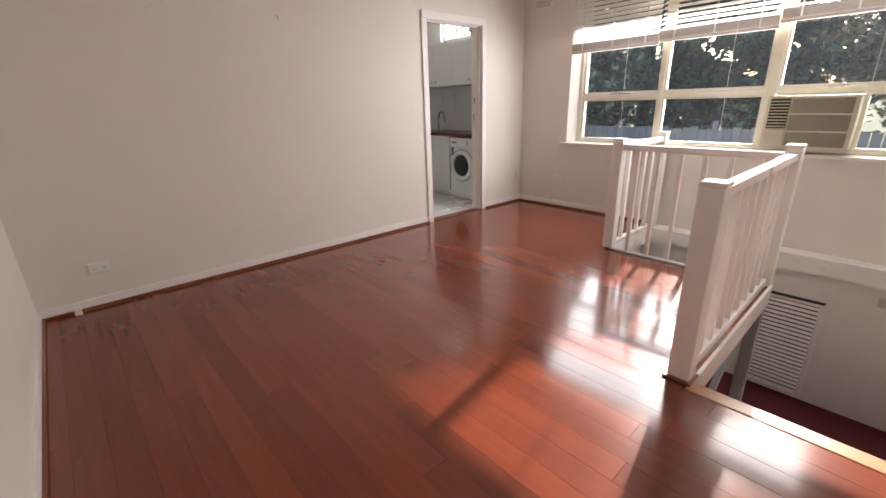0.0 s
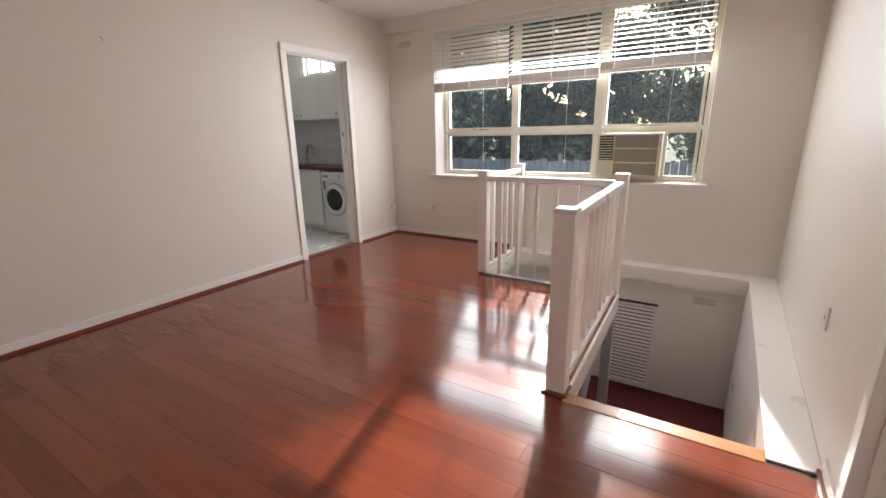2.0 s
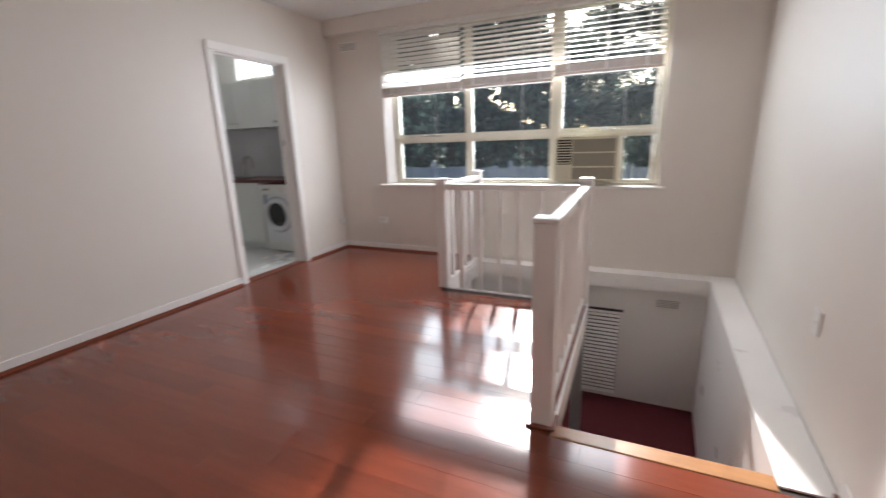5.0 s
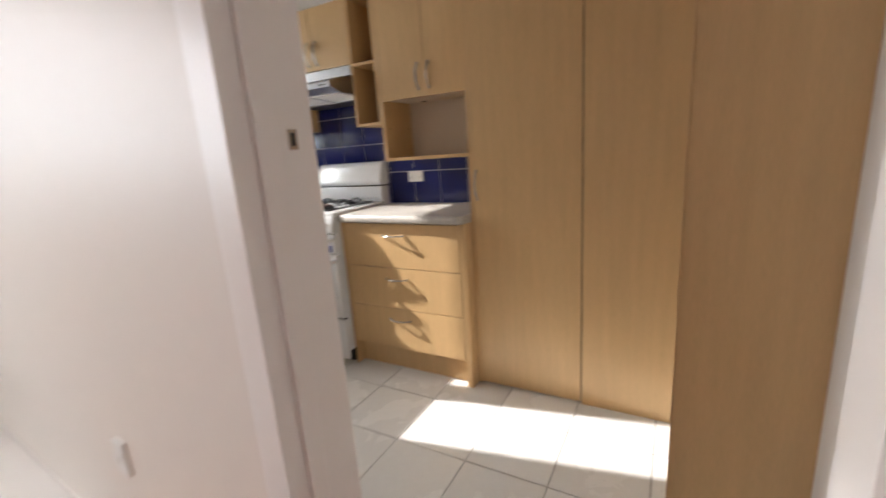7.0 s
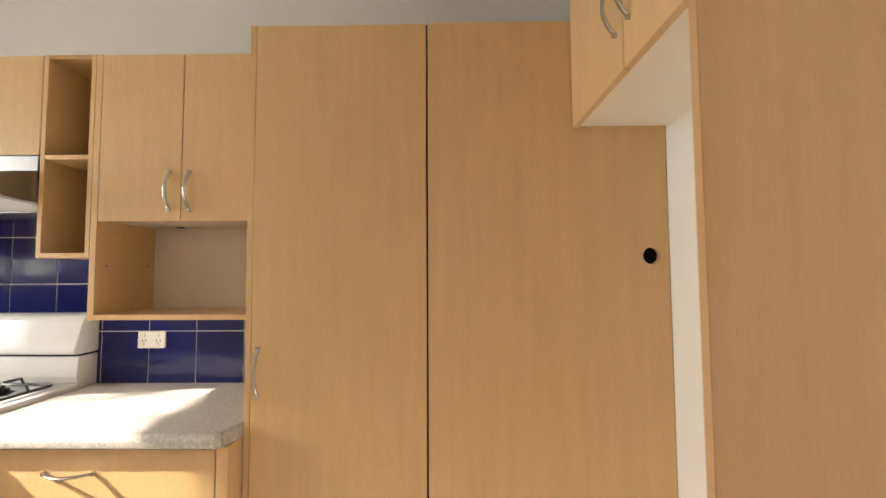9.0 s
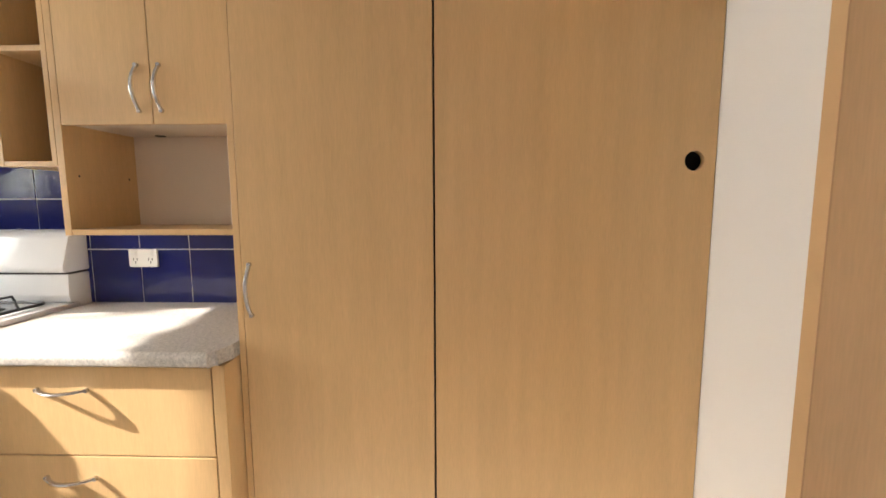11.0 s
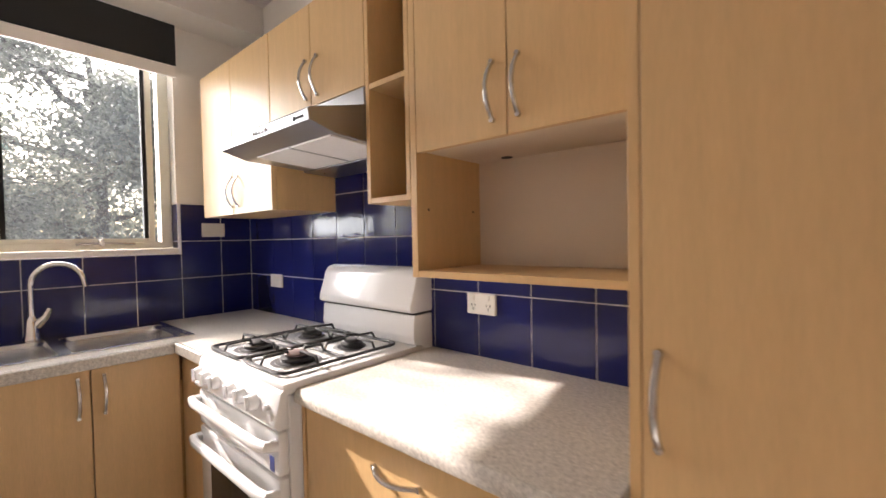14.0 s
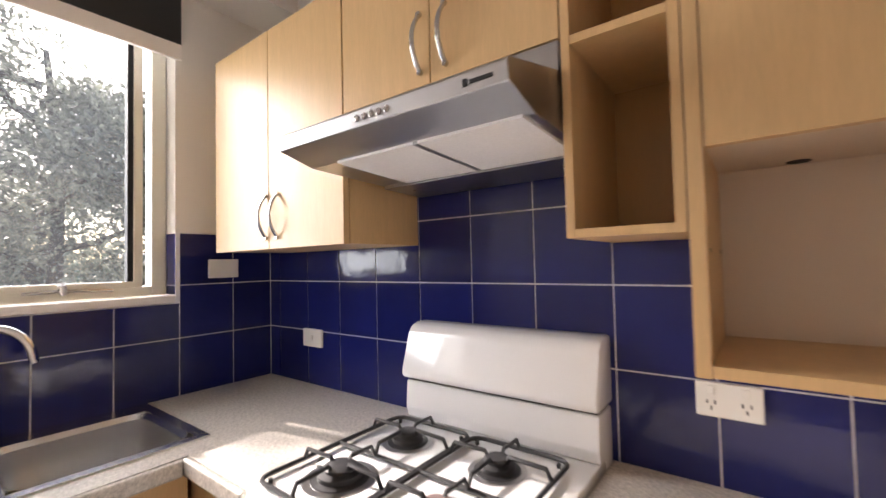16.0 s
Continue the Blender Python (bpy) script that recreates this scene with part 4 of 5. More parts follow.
part("bowl", bowl(*BA, 0.15), SINK_STEEL, sk, smooth=True)
part("bowl", bowl(*BB, 0.15), SINK_STEEL, sk, smooth=True)
bm = boxes((BX0 - 0.03, BX0, BA[0] - 0.03, BB[1] + 0.03, TOP + 0.0005, TOP + 0.005), (BX1, BX1 + 0.09, BA[0] - 0.03, BB[1] + 0.03, TOP + 0.0005, TOP + 0.005),
           (BX0, BX1, BA[0] - 0.03, BA[0], TOP + 0.0005, TOP + 0.005), (BX0, BX1, BB[1], BB[1] + 0.03, TOP + 0.0005, TOP + 0.005), (BX0, BX1, BA[1], BB[0], TOP - 0.02, TOP + 0.005))
part("rim", bm, SINK_STEEL, sk)
for y in ((BA[0] + BA[1]) / 2, (BB[0] + BB[1]) / 2):
    part("drain", lathe(bmesh.new(), [(0.035, 0), (0.035, 0.003), (0.02, 0.004), (0.018, 0.001)], (3.975, y, TOP - 0.1515), "Z", 20), CHROME, sk, smooth=True)
tap = thing("kitchen_tap", (4.235, -1.435, TOP), "chrome gooseneck kitchen mixer tap", "tap")
part("base", lathe(bmesh.new(), [(0.031, 0.0), (0.031, 0.008), (0.027, 0.02), (0.024, 0.06), (0.021, 0.085), (0.012, 0.10)], (4.235, -1.435, TOP + 0.005), "Z", 20), POLISHED, tap, smooth=True)
pts = [(4.235, -1.435, TOP + 0.10), (4.235, -1.435, TOP + 0.235)]
for k in range(13):
    a = math.pi - math.pi * 0.93 * k / 12
    u = 0.085 * (1 + math.cos(a))
    pts.append((4.235 - 0.45 * u, -1.435 - 0.95 * u, TOP + 0.235 + 0.085 * math.sin(a)))
pts.append((pts[-1][0] - 0.002, pts[-1][1] - 0.006, pts[-1][2] - 0.035))
part("spout", tube(bmesh.new(), pts, 0.0115, 12), POLISHED, tap, smooth=True)
part("lever", tube(bmesh.new(), [(4.228, -1.450, TOP + 0.065), (4.214, -1.476, TOP + 0.098), (4.206, -1.490, TOP + 0.135)], 0.019, 12, 0.010), POLISHED, tap, smooth=True)

sc = thing("sink_cupboard", (4.0, -1.3, 0), "maple laminate base cupboard under the sink", "cupboard")
SX = 3.732
part("body", boxes((SX + 0.021, KE - 0.004, KS + 0.006, -0.64, 0.15, 0.80)), MAPLE_SHADED, sc)
part("front_rail", boxes((SX + 0.021, SX + 0.04, -1.83, -0.64, 0.801, 0.928)), MAPLE_SHADED, sc)
part("kickboard", boxes((SX + 0.06, SX + 0.075, -1.90, -0.64, 0.0, 0.15)), MAPLE, sc)
for a, b, h in ((-1.822, -1.543, -1.578), (-1.539, -1.10, -1.504), (-1.096, -0.65, -0.69)):
    d = part("door", box(bmesh.new(), SX + 0.001, SX + 0.020, a, b, 0.155, 0.922, 0.0015), MAPLE, sc)
    bow_handle(d, (SX + 0.001, h, 0.825), (0, 0, 1), (-1, 0, 0), 0.14)
cf = thing("corner_filler", (3.57, -1.86, 0), "plain maple filler panel between stove and sink cupboard", "panel")
part("board", box(bmesh.new(), 3.432, SX + 0.0205, -1.856, -1.838, 0.155, 0.928, 0.001), MAPLE, cf)
part("kickboard", boxes((3.432, SX + 0.059, -1.815 - 0.10, -1.90, 0.0, 0.15)), MAPLE, cf)

# ---- stove ----
st = thing("gas_stove", (3.13, -2.1, 0), "white freestanding gas stove with four burners and an oven", "stove")
X0, X1, SF = 2.832, 3.397, -1.80
part("body", box(bmesh.new(), X0 + 0.003, X1 - 0.003, -2.34, SF - 0.012, 0.10, 0.955, 0.004), ENAMEL, st)
part("plinth", boxes((X0 + 0.03, X1 - 0.03, -2.30, SF - 0.06, 0.0, 0.10)), DARK, st, "dark recessed plinth")
bm = bmesh.new()
box(bm, X0, X1, -2.34, SF + 0.005, 0.956, 0.990, 0.010)
top = part("hob", bm, ENAMEL, st, smooth=True)
prof = [(-2.388, 0.60), (-2.330, 0.60), (-2.330, 0.985), (-2.292, 0.991), (-2.284, 1.02), (-2.290, 1.098), (-2.388, 1.098)]
part("back_guard", extrude_x(bmesh.new(), prof, X0 - 0.001, X1 - 0.003, 0.005), ENAMEL, st, smooth=True)
part("joint", boxes((X0 + 0.004, X1 - 0.008, -2.38, -2.296, 1.0975, 1.1055)), DARK, st)
prof = [(-2.388, 1.105), (-2.280, 1.105), (-2.268, 1.114), (-2.268, 1.132), (-2.302, 1.238), (-2.318, 1.257), (-2.345, 1.264), (-2.388, 1.264)]
part("back_hood", extrude_x(bmesh.new(), prof, X0 - 0.004, X1 - 0.001, 0.008), ENAMEL, st, smooth=True)
# sloping control fascia with six knobs
prof = [(SF - 0.01, 0.985), (SF + 0.012, 0.968), (SF + 0.034, 0.882), (SF + 0.020, 0.868), (SF - 0.011, 0.868)]
part("control_panel", extrude_x(bmesh.new(), prof, X0 - 0.001, X1 + 0.001, 0.006), ENAMEL, st, smooth=True)
for k, x in enumerate((3.350, 3.280, 3.210, 3.095, 3.025, 2.950)):
    kb = part("knob", lathe(bmesh.new(), [(0.021, 0.0), (0.023, 0.004), (0.021, 0.018), (0.016, 0.024), (0.004, 0.026)], (x, SF + 0.024, 0.925), "Y", 20), ENAMEL, st, smooth=True)
    part("grip", box(bmesh.new(), x - 0.005, x + 0.005, SF + 0.045, SF + 0.056, 0.905, 0.945, 0.002), ENAMEL, kb)
part("igniter", lathe(bmesh.new(), [(0.009, 0.0), (0.009, 0.012), (0.004, 0.014)], (2.878, SF + 0.024, 0.925), "Y", 12), ENAMEL, st, smooth=True)


def oven_door(name, z0, z1, hz):
    d = part(name, box(bmesh.new(), X0 + 0.004, X1 - 0.004, SF - 0.012, SF + 0.020, z0, z1, 0.009), ENAMEL, st, smooth=True)
    bm = tube(bmesh.new(), [(X0 + 0.012, SF + 0.018, hz), (X0 + 0.02, SF + 0.048, hz + 0.004), (X0 + 0.06, SF + 0.056, hz + 0.004), (X1 - 0.06, SF + 0.056, hz + 0.004), (X1 - 0.02, SF + 0.048, hz + 0.004),
                            (X1 - 0.012, SF + 0.018, hz)], 0.015, 10)
    part("handle", bm, ENAMEL, d, "white rounded bar handle", True)
    return d


oven_door("grill_door", 0.742, 0.862, 0.828)
ov = oven_door("oven_door", 0.325, 0.735, 0.695)
part("oven_window", box(bmesh.new(), X0 + 0.115, X1 - 0.095, SF + 0.0185, SF + 0.0225, 0.455, 0.635, 0.0015), DARK_GLASS, ov, "dark glass oven window")
part("storage_drawer", box(bmesh.new(), X0 + 0.004, X1 - 0.004, SF - 0.012, SF + 0.016, 0.045, 0.312, 0.009), ENAMEL, st, smooth=True)
part("gap", boxes((X0 + 0.006, X1 - 0.006, SF - 0.0115, SF - 0.004, 0.313, 0.324)), DARK, st)
part("label", boxes((X0 + 0.028, X0 + 0.052, SF + 0.0195, SF + 0.0212, 0.752, 0.792)), LABEL_BLUE, st, "small blue rating sticker")

BZ = 0.990
centres = [(3.267, -1.935), (3.009, -1.935), (3.267, -2.150), (3.009, -2.150)]
for i, (x, y) in enumerate(centres):
    r = 0.042 if i in (0, 1) else 0.034
    b = part("burner", lathe(bmesh.new(), [(r * 1.5, 0.0), (r * 1.5, 0.004), (r * 1.15, 0.006), (r * 1.15, 0.016), (r, 0.018), (r * 0.8, 0.021)], (x, y, BZ), "Z", 24), IRON, st, smooth=True)
    part("burner_cap", lathe(bmesh.new(), [(r * 0.82, 0.0), (r * 0.85, 0.006), (r * 0.7, 0.010), (r * 0.1, 0.011)], (x, y, BZ + 0.021), "Z", 24), LABEL_PINK if i == 1 else IRON, b, smooth=True)
    part("drip_plate", lathe(bmesh.new(), [(r * 1.9, 0.0004), (r * 1.9, 0.0012), (r * 1.5, 0.002)], (x, y, BZ), "Z", 24), STEEL, b, smooth=True)
for gx0, gx1 in ((3.142, 3.392), (2.884, 3.134)):
    y0, y1 = -2.255, -1.818
    zz = BZ + 0.010
    rr = 0.03
    pts = []
    for cx, cy, s in ((gx1 - rr, y1 - rr, 0), (gx0 + rr, y1 - rr, 90), (gx0 + rr, y0 + rr, 180), (gx1 - rr, y0 + rr, 270)):
        for k in range(4):
            t = radians(s + 30 * k)
            pts.append((cx + rr * math.cos(t), cy + rr * math.sin(t), zz))
    pts.append(pts[0])
    tv = part("trivet", tube(bmesh.new(), pts, 0.0055, 6), IRON, st, "black iron pan support", True)
    mx = (gx0 + gx1) / 2
    ym = (y0 + y1) / 2
    part("cross_bar", tube(bmesh.new(), [(gx0, ym, zz), (gx1, ym, zz)], 0.005, 6), IRON, tv, smooth=True)
    for yc in (-1.935, -2.150):
        for p, q in (((gx0, yc), (mx - 0.03, yc)), ((gx1, yc), (mx + 0.03, yc))):
            s = 1 if q[0] > p[0] else -1
            pts = [(p[0], p[1], zz), (p[0] + s * 0.012, p[1], zz + 0.024), (q[0], q[1], zz + 0.026), (q[0] + s * 0.006, q[1], zz + 0.016)]
            part("finger", tube(bmesh.new(), pts, 0.0048, 6), IRON, tv, smooth=True)
        for yy, s in ((yc + 0.115, -1), (yc - 0.10, 1)):
            ye = y1 if yc > ym and s == -1 else (y0 if yc < ym and s == 1 else ym)
            pts = [(mx, ye, zz), (mx, ye + s * 0.012, zz + 0.024), (mx, yc - s * 0.03, zz + 0.026), (mx, yc - s * 0.024, zz + 0.016)]
            part("finger", tube(bmesh.new(), pts, 0.0048, 6), IRON, tv, smooth=True)
    for x in (gx0 + 0.02, gx1 - 0.02):
        for y in (y0 + 0.02, y1 - 0.02):
            part("foot", tube(bmesh.new(), [(x, y, BZ - 0.001), (x, y, zz)], 0.005, 6), IRON, tv)

# ---- kitchen window and roller blind ----
kw = thing("window_2", (4.40, -1.4, KWZ0), "cream-framed kitchen window with two hinged panes", "window")
kw["kind"] = "structure"
kx0, kx1 = 4.365, 4.43
part("window_frame", box(bmesh.new(), kx0, kx1, KWY0 + 0.002, KWY0 + 0.05, KWZ0 + 0.03, KWZ1 - 0.002, 0.003), CREAM, kw)
part("window_frame", box(bmesh.new(), kx0, kx1, KWY1 - 0.05, KWY1 - 0.002, KWZ0 + 0.03, KWZ1 - 0.002, 0.003), CREAM, kw)
part("window_frame", box(bmesh.new(), kx0, kx1, KWY0 + 0.05, KWY1 - 0.05, KWZ0 + 0.03, KWZ0 + 0.065, 0.003), CREAM, kw)
part("window_frame", box(bmesh.new(), kx0, kx1, KWY0 + 0.05, KWY1 - 0.05, 2.44, KWZ1 - 0.002, 0.003), CREAM, kw)
part("mullion", box(bmesh.new(), kx0, kx1, -1.325, -1.278, KWZ0 + 0.065, 2.44, 0.003), CREAM, kw)
part("window_sill", box(bmesh.new(), 4.278, 4.364, KWY0 + 0.001, KWY1 - 0.001, KWZ0 + 0.002, KWZ0 + 0.030, 0.004), GLOSS_WHITE, kw)
for a, b in ((-1.897, -1.360), (-1.245, -0.86)):
    w = 0.026
    bm = boxes((kx0 + 0.008, kx1 - 0.008, a - w, a, 1.40 - w, 2.42 + w), (kx0 + 0.008, kx1 - 0.008, b, b + w, 1.40 - w, 2.42 + w), (kx0 + 0.008, kx1 - 0.008, a, b, 1.40 - w, 1.40), (kx0 + 0.008, kx1 - 0.008, a, b, 2.42, 2.42 + w))
    s = part("sash", bm, CREAM, kw)
    part("seal", boxes((kx0 + 0.02, kx1 - 0.015, a, a + 0.018, 1.40, 2.42), (kx0 + 0.02, kx1 - 0.015, b - 0.018, b, 1.40, 2.42)), DARK, s, "dark weather seal")
    p = part("pane", boxes((4.398, 4.402, a + 0.018, b - 0.018, 1.40, 2.42)), GLASS_HAZY, s)
    p.visible_shadow = False
bm = tube(bmesh.new(), [(4.362, -1.83, 1.372), (4.352, -1.70, 1.378), (4.352, -1.60, 1.374)], 0.006, 6)
tube(bm, [(4.36, -1.70, 1.37), (4.342, -1.69, 1.40)], 0.012, 8)
part("winder", bm, CHROME, kw, "metal window winder arm", True)
rb = thing("roller_blind", (4.26, -1.39, 2.28), "charcoal roller blind with a white bottom bar, mostly rolled up", "blind")
part("fabric", boxes((4.242, 4.244, KWY0 - 0.005, KWY1 + 0.01, 2.28, 2.49)), BLIND_DARK, rb)
part("roll", tube(bmesh.new(), [(4.2645, KWY0 - 0.005, 2.468), (4.2645, KWY1 + 0.01, 2.468)], 0.0195, 16), BLIND_DARK, rb, smooth=True)
part("bottom_bar", box(bmesh.new(), 4.235, 4.251, KWY0 - 0.004, KWY1 + 0.009, 2.222, 2.280, 0.003), GLOSS_WHITE, rb, "white bottom bar")

plate("power_point", 2.599, KS + 0.0065, 1.150, 0.114, 0.070, "y", "cream double power point on the blue tiles", "power point", ((-0.03, 0.02), (0.03, 0.02)), ((-0.03, -0.008), (0.03, -0.008)))
plate("power_point", 3.966, KS + 0.0065, 1.157, 0.118, 0.070, "y", "white isolator switch on the blue tiles", "switch", ((0.0, 0.0),))
plate("blank_plate", KE - 0.0065, -2.171, 1.440, 0.118, 0.074, "-x", "cream blank wall plate on the blue tiles beside the window", "wall plate")

# ---- laundry ----
lc = thing("laundry_cupboard", (4.4, 5.1, 0), "white laminate base cupboard under the laundry bench", "cupboard")
part("body", boxes((4.19, 4.715, 4.60, 5.99, 0.09, 0.865)), LAMINATE_WHITE, lc)
for a, b in ((4.605, 5.05), (5.054, 5.50), (5.504, 5.98)):
    part("door", box(bmesh.new(), 4.168, 4.188, a, b, 0.095, 0.862, 0.0015), LAMINATE_WHITE, lc)
part("kickboard", boxes((4.24, 4.255, 4.60, 5.99, 0.0, 0.09)), LAMINATE_WHITE, lc)
solid("laundry_bench", box(bmesh.new(), 4.15, 4.715, 3.98, 5.995, 0.866, 0.905, 0.004), RED_TOP, "dark red laminate laundry bench top", "worktop")
wm = thing("washing_machine", (4.45, 4.28, 0), "white front-loading washing machine under the bench", "washing machine")
part("body", box(bmesh.new(), 4.16, 4.70, 3.985, 4.575, 0.015, 0.850, 0.008), ENAMEL, wm)
part("control_panel", box(bmesh.new(), 4.148, 4.161, 3.99, 4.57, 0.735, 0.845, 0.004), WHITE_PLASTIC, wm)
part("detergent_drawer", box(bmesh.new(), 4.143, 4.149, 4.40, 4.56, 0.75, 0.83, 0.003), WHITE_PLASTIC, wm)
part("drawer_grip", boxes((4.141, 4.1435, 4.43, 4.53, 0.775, 0.80)), GRILLE, wm)
part("dial", lathe(bmesh.new(), [(0.03, 0.0), (0.028, -0.02), (0.006, -0.022)], (4.148, 4.25, 0.79), "X", 20), WHITE_PLASTIC, wm, smooth=True)
dr2 = part("door", lathe(bmesh.new(), [(0.212, 0.0), (0.212, -0.016), (0.196, -0.036), (0.158, -0.040), (0.146, -0.024), (0.142, 0.0)], (4.159, 4.335, 0.478), "X", 40), ENAMEL, wm, "round white door ring", True)
part("door_glass", lathe(bmesh.new(), [(0.147, -0.020), (0.11, -0.008), (0.06, 0.002), (0.005, 0.004)], (4.159, 4.335, 0.478), "X", 40), DARK_GLASS, dr2, "dark round door glass", True)
part("door_seam", lathe(bmesh.new(), [(0.226, 0.0005), (0.226, -0.004), (0.213, -0.006), (0.213, 0.0005)], (4.159, 4.335, 0.478), "X", 40), STAIR_GREY, dr2, "grey door seam", True)
part("label", boxes((4.1575, 4.1595, 4.505, 4.545, 0.60, 0.72)), LABEL_BLUE, wm, "small blue energy sticker")
part("kick_panel", box(bmesh.new(), 4.154, 4.161, 3.99, 4.57, 0.02, 0.13, 0.003), WHITE_PLASTIC, wm)
lu = thing("laundry_wall_cupboard", (4.55, 4.9, 1.54), "white laminate wall cupboards above the laundry bench", "cupboard")
part("body", boxes((4.42, 4.715, 3.99, 5.60, 1.545, 2.10)), LAMINATE_WHITE, lu)
for a, b, h in ((4.00, 4.375, 4.33), (4.378, 4.76, 4.42), (4.763, 5.145, 5.10), (5.148, 5.595, 5.19)):
    d = part("door", box(bmesh.new(), 4.40, 4.419, a, b, 1.54, 2.10, 0.0015), LAMINATE_WHITE, lu)
    part("knob", lathe(bmesh.new(), [(0.006, 0.0), (0.006, -0.012), (0.014, -0.018), (0.012, -0.026), (0.003, -0.028)], (4.40, h, 1.60), "X", 12), CHROME, d, smooth=True)
for j in range(3):
    for i in range(6):
        y = 3.985 + i * 0.335
        part("tile", box(bmesh.new(), 4.711, 4.7195, y + 0.002, y + 0.333, 0.907 + j * 0.212, 1.117 + j * 0.212, 0.001), WHITE_TILE, wall_le)
ltap = thing("laundry_tap", (4.60, 5.30, 0.905), "chrome gooseneck laundry tap", "tap")
pts = [(4.60, 5.30, 0.905), (4.60, 5.30, 1.07)] + [(4.60 - 0.06 * (1 + math.cos(math.pi - math.pi * k / 10)) * 0.5, 5.30 - 0.10 * (1 + math.cos(math.pi - math.pi * k / 10)), 1.07 + 0.11 * math.sin(math.pi * k / 10)) for k in range(11)]
part("spout", tube(bmesh.new(), pts, 0.015, 10), CHROME, ltap, smooth=True)
part("outlet", tube(bmesh.new(), [pts[-1], (pts[-1][0], pts[-1][1], pts[-1][2] - 0.04)], 0.014, 10), CHROME, ltap, smooth=True)
part("base", lathe(bmesh.new(), [(0.026, 0.0), (0.024, 0.03), (0.012, 0.04)], (4.60, 5.30, 0.906), "Z", 16), CHROME, ltap, smooth=True)
part("basin_rim", boxes((4.24, 4.60, 5.10, 5.12, 0.9055, 0.913), (4.24, 4.60, 5.48, 5.50, 0.9055, 0.913), (4.24, 4.26, 5.12, 5.48, 0.9055, 0.913), (4.58, 4.60, 5.12, 5.48, 0.9055, 0.913)), STEEL,
     thing("laundry_sink", (4.42, 5.3, 0.905), "stainless steel laundry sink rim in the bench", "sink"))
lw = thing("window_3", (4.80, 4.95, LWZ0), "narrow high laundry window with a cream frame", "window")
lw["kind"] = "structure"
part("window_frame", boxes((4.78, 4.82, LWY0, LWY1, LWZ0, LWZ0 + 0.03), (4.78, 4.82, LWY0, LWY1, LWZ1 - 0.03, LWZ1), (4.78, 4.82, LWY0, LWY0 + 0.03, LWZ0 + 0.03, LWZ1 - 0.03),
                           (4.78, 4.82, LWY1 - 0.03, LWY1, LWZ0 + 0.03, LWZ1 - 0.03), (4.78, 4.82, 5.02, 5.06, LWZ0 + 0.03, LWZ1 - 0.03)), CREAM, lw)
p = part("pane", boxes((4.798, 4.802, LWY0 + 0.03, LWY1 - 0.03, LWZ0 + 0.03, LWZ1 - 0.03)), GLASS, lw)
p.visible_shadow = False


# ---- garden ----
bm = bmesh.new()
vs = [bm.verts.new(p) for p in ((4.93, -300, GROUND), (600, -300, GROUND), (600, 300, GROUND), (4.93, 300, GROUND))]
bm.faces.new(vs)
setting("ground", bm, GRASS, "dark garden ground beyond the windows", "ground")
fence = thing("paling_fence", (10.2, 2, GROUND), "weathered grey timber paling fence along the garden", "fence")
rng = random.Random(5)
pal = None
for i in range(110):
    y = -7 + i * 0.155
    if pal is None:
        pal = finish(box(bmesh.new(), -0.009, 0.009, -0.07, 0.07, 0.0, 2.1), "paling", FENCE)
    ob = new("paling", pal)
    ob.parent = fence
    ob.matrix_parent_inverse = Matrix.Translation(-fence.location)
    ob.location = (10.2 + rng.uniform(-0.006, 0.006), y, GROUND + rng.uniform(-0.04, 0.04))
for z in (0.4, 1.6):
    part("fence_rail", boxes((10.215, 10.27, -7.1, 10.1, GROUND + z, GROUND + z + 0.08)), FENCE, fence)
for y in range(-7, 11, 2):
    part("fence_post", boxes((10.16, 10.188, y - 0.05, y + 0.05, GROUND, GROUND + 2.25)), FENCE, fence)


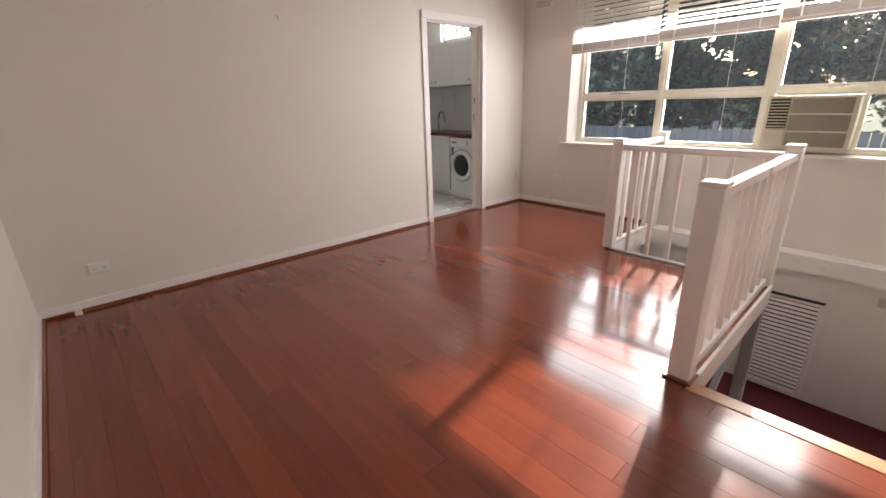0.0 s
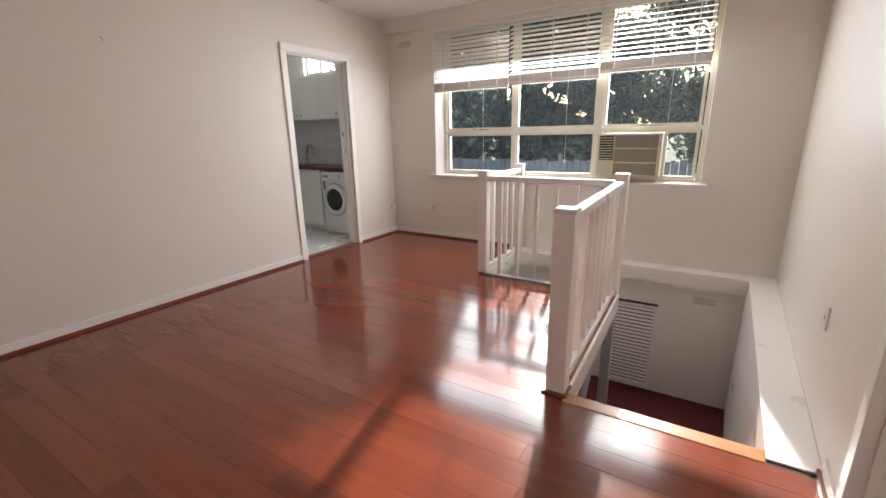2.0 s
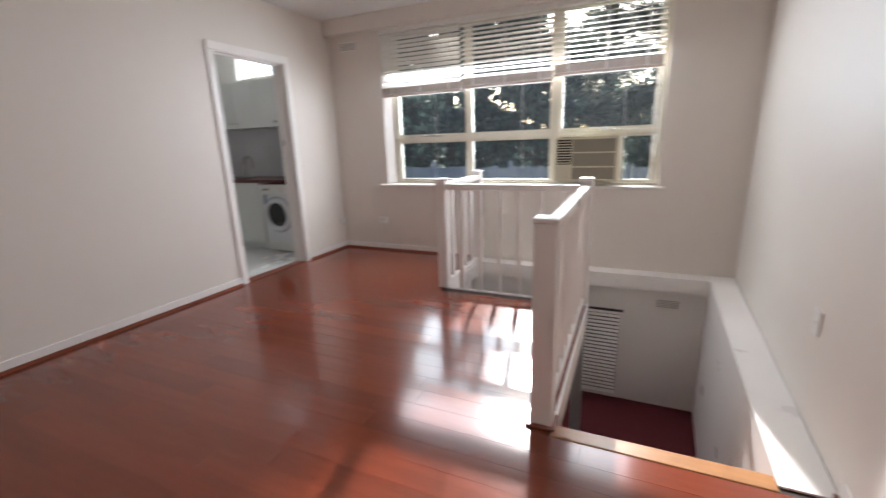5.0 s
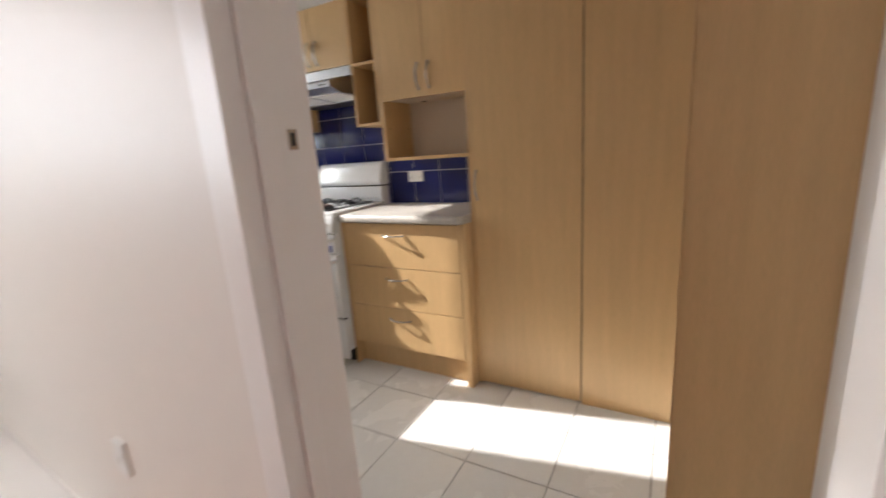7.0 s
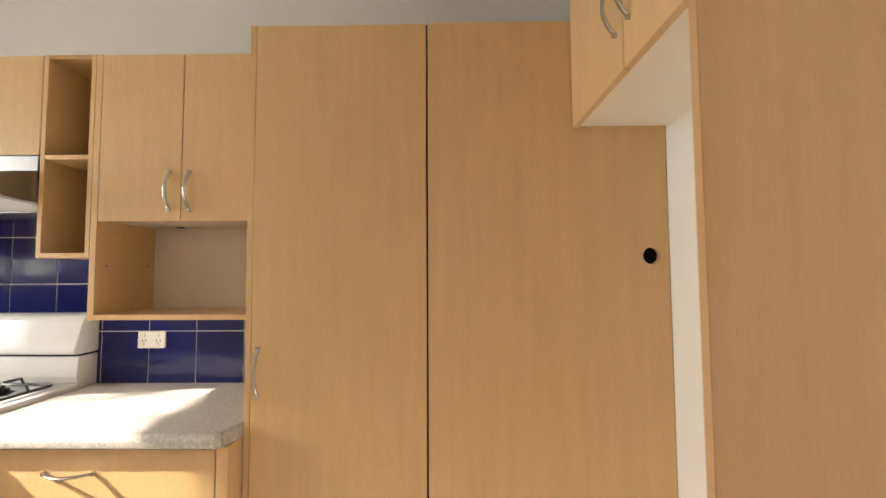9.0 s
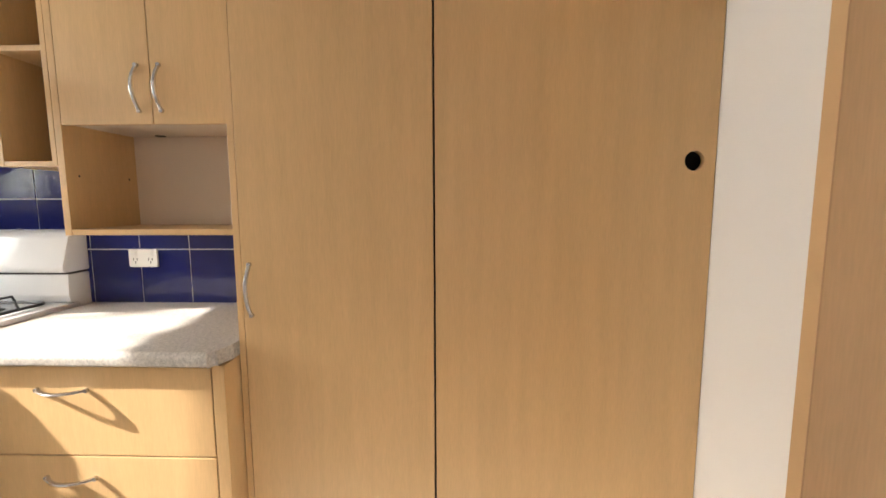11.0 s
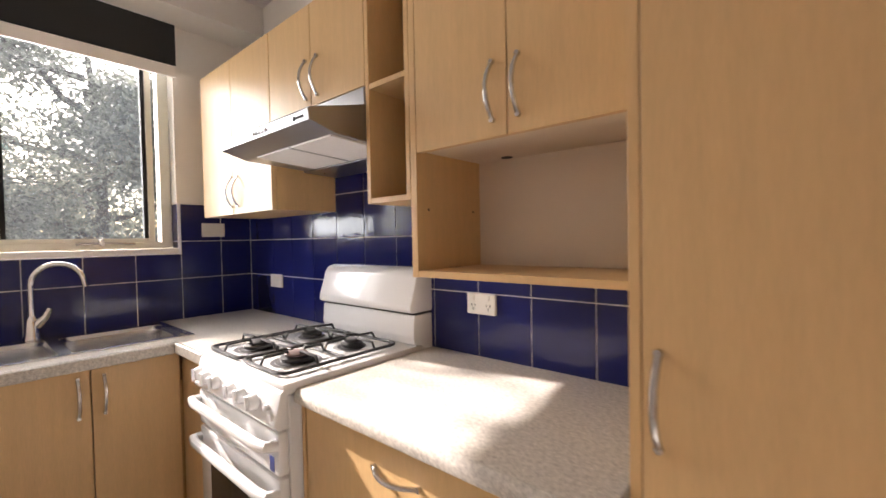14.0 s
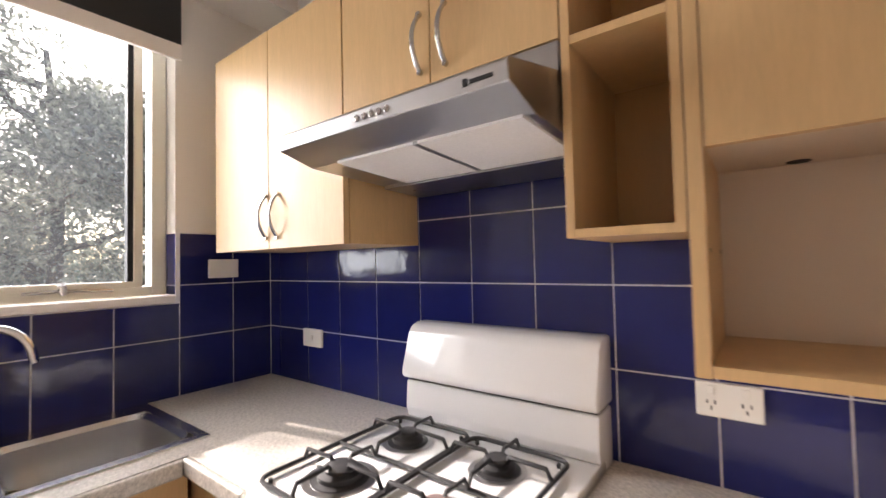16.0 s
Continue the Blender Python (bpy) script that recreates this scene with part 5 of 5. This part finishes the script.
def tree(name, place, height, spread, low, leaves, leaf, mat, seed, label, limbs=9, lean=0.0, trunk=0.16):
    """A tapered trunk with limbs and a ragged crown of small leaf clumps."""
    r = random.Random(seed)
    t = thing(name, place, label, "tree")
    c = Vector(place)
    bm = bmesh.new()
    spine = [c + Vector((lean * s * s + 0.15 * math.sin(3 * s + seed), 0.12 * math.sin(4 * s + seed), height * 0.92 * s)) for s in [k / 8 for k in range(9)]]
    tube(bm, spine, trunk, 9, 0.03)
    tips = []
    for i in range(limbs):
        s = low / height + (0.95 - low / height) * (i + 0.5) / limbs
        p = c + Vector((lean * s * s, 0, height * 0.92 * s))
        a = i * 2.4 + r.uniform(-0.5, 0.5)
        reach = spread * (0.55 + 0.6 * r.random()) * (1.15 - 0.55 * s)
        pts = [p]
        for k in range(1, 5):
            f = k / 4
            pts.append(p + Vector((math.cos(a + 0.25 * f) * reach * f, math.sin(a + 0.25 * f) * reach * f, reach * (0.35 * f - 0.12 * f * f) + r.uniform(-0.1, 0.1))))
        tube(bm, pts, trunk * 0.42, 6, 0.012)
        for k in (2, 3, 4):
            tips.append((pts[k], 0.34 * reach))
            b = a + r.choice((-1, 1)) * r.uniform(0.5, 1.0)
            q = pts[k] + Vector((math.cos(b), math.sin(b), 0.35)) * reach * 0.4
            tube(bm, [pts[k], (pts[k] + q) / 2 + Vector((0, 0, 0.05)), q], trunk * 0.16, 5, 0.006)
            tips.append((q, 0.28 * reach))
    part("trunk", bm, BARK, t, "dark tapered trunk and limbs")
    co, fa = [], []
    for i in range(leaves):
        p, rad = r.choice(tips)
        g = Vector((r.gauss(0, 1), r.gauss(0, 1), r.gauss(0, 0.75))) * rad * 0.62
        o = p + g
        u = Vector((r.gauss(0, 1), r.gauss(0, 1), r.gauss(0, 1))).normalized()
        v = u.cross(Vector((r.gauss(0, 1), r.gauss(0, 1), r.gauss(0, 1)))).normalized()
        s = leaf * r.uniform(0.6, 1.4)
        n = len(co)
        co += [o - u * s, o + v * s * 0.42 - u * s * 0.1, o + u * s, o - v * s * 0.42 + u * s * 0.1]
        fa.append((n, n + 1, n + 2, n + 3))
    me = bpy.data.meshes.new("crown")
    me.from_pydata([tuple(p) for p in co], [], fa)
    me.materials.append(mat)
    cr = new("crown", me)
    cr.parent = t
    cr.matrix_parent_inverse = Matrix.Translation(-t.location)
    return t


tree("garden_tree", (12.8, 5.7, GROUND), 11.5, 2.3, 1.2, 24000, 0.14, LEAF, 3, "tall dark evergreen tree behind the fence", 14, 0.0, 0.22)
tree("garden_tree", (13.4, 9.4, GROUND), 9.0, 3.2, 1.2, 9000, 0.17, LEAF, 8, "broad dark evergreen tree behind the fence", 13)
tree("garden_tree", (11.8, 4.35, GROUND), 10.0, 0.72, 1.0, 30000, 0.13, LEAF, 31, "upright dark evergreen behind the fence", 24, 0.0, 0.14)
tree("garden_tree", (12.4, 2.8, GROUND), 6.0, 1.5, 1.2, 13000, 0.125, LEAF, 11, "dark bushy evergreen tree behind the fence", 15)
tree("garden_tree", (14.6, 1.2, GROUND), 8.0, 2.1, 2.6, 24000, 0.075, LEAF_LIGHT, 14, "thin-leaved tree with a bare trunk behind the fence", 11, 0.2, 0.20)
tree("garden_tree", (17.5, 13.5, GROUND), 9.0, 3.4, 1.0, 12000, 0.17, LEAF, 17, "dark evergreen tree in the distance", 10)
tree("garden_tree", (9.0, -2.4, GROUND), 5.9, 2.0, 1.6, 62000, 0.037, LEAF_LIGHT, 21, "spreading leafy tree beyond the kitchen window", 17, 0.1, 0.12)
tree("garden_tree", (13.5, -6.5, GROUND), 5.0, 2.8, 1.4, 22000, 0.075, LEAF_LIGHT, 25, "olive-green tree beyond the kitchen window", 10)
tree("garden_tree", (19.0, -1.5, GROUND), 5.2, 3.0, 1.0, 12000, 0.14, LEAF, 41, "dark rounded tree in the distance", 10)
house = thing("brick_house", (26, -14, GROUND), "distant low pink brick house with a grey roof", "house")
part("wall", boxes((26, 34, -20, -9, GROUND, 1.4)), BRICK_FAR, house)
part("roof", extrude_x(bmesh.new(), [(-20.4, 1.4), (-8.6, 1.4), (-14.5, 4.0)], 25.6, 34.4), FENCE, house)


# ---- pieces: tiles and planks ----
def tile_piece(parent, x0, x1, y0, y1, z0, z1, mat, bevel=0.0015):
    return part("tile", box(bmesh.new(), x0, x1, y0, y1, z0, z1), mat, parent)


part("grout_bed", boxes((1.999, KE, KS + 0.0002, KS + 0.004, TOP - 0.02, 1.60), (2.815, 3.412, KS + 0.0002, KS + 0.004, 1.60, 1.70)), GROUT, wall_ks, "pale grout lines")
g = 0.0020
zrows = [(TOP - 0.01, 1.184), (1.184, 1.381), (1.381, 1.578), (1.578, 1.70)]
PITCH = 0.1985
xs = [3.411 + PITCH * k for k in range(-8, 6)]
for x in xs:
    a, b = max(x, 1.999), min(x + PITCH, KE - 0.007)
    if b - a < 0.01:
        continue
    for z0, z1 in zrows:
        if z0 > 1.5 and not (a > 2.6 and b < 3.63):
            continue
        tile_piece(wall_ks, a + g, b - g, KS + 0.0042, KS + 0.0065, z0 + g, z1 - g, BLUE_TILE)
part("grout_bed", boxes((KE - 0.004, KE - 0.0002, KS + 0.005, KWY0, TOP - 0.02, 1.578), (KE - 0.004, KE - 0.0002, KWY0, -0.66, TOP - 0.02, KWZ0)), GROUT, wall_ke, "pale grout lines")
for k in range(10):
    y1 = -2.012 + 0.2005 * (k - 1)
    y0 = max(y1 - 0.2005, KS + 0.007)
    y1 = min(y1, -0.72)
    if y1 - y0 < 0.01:
        continue
    for z0, z1 in ((TOP - 0.01, 1.184), (1.184, 1.381), (1.381, 1.578)):
        if k > 1:
            if z0 > 1.3:
                continue
            z1 = min(z1, KWZ0)
        tile_piece(wall_ke, KE - 0.0065, KE - 0.0042, y0 + g, y1 - g, z0 + g, z1 - g, BLUE_TILE)
for z0, z1 in ((KWZ0 + 0.031, 1.381), (1.381, 1.578)):
    tile_piece(wall_ke, KE + 0.002, KE + 0.078, KWY0 + 0.0004, KWY0 + 0.0018, z0 + g, z1 - g, BLUE_TILE)

PX, PY = 1.448, -1.675
for i in range(-3, 9):
    for j in range(-3, 4):
        x0, x1 = PX + 0.3545 * i, PX + 0.3545 * (i + 1)
        y0, y1 = PY + 0.353 * j, PY + 0.353 * (j + 1)
        x0, x1, y0, y1 = max(x0, KW), min(x1, KE), max(y0, KS), min(y1, -0.53)
        if x1 - x0 > 0.02 and y1 - y0 > 0.02:
            part("tile", box(bmesh.new(), x0 + 0.0025, x1 - 0.0025, y0 + 0.0025, y1 - 0.0025, -0.0118, rng.uniform(-0.0006, 0.0), 0.0), FLOOR_TILE, floor_kitchen)

rng = random.Random(12)
W = 0.121
planks = {}
x = 1.924 - W * 19
while x < 4.655:
    x0, x1 = max(x, -0.348), min(x + W, 4.658)
    lo = (y_mid(x0) + 0.001) if x1 < 1.94 else (0.622 if x1 < 3.61 else 1.852)
    hi = y_north(x1) - 0.001
    y = lo - rng.uniform(0.2, 1.2)
    while y < hi:
        ln = rng.uniform(1.0, 1.9)
        a, b = max(y, lo), min(y + ln, hi)
        if b - a > 0.02 and x1 - x0 > 0.01:
            part("plank", box(bmesh.new(), x0 + 0.0003, x1 - 0.0003, a + 0.0004, b - 0.0004, -0.0128, 0.0, 0.0005), JARRAH, floor_living)
        y += ln
    x += W
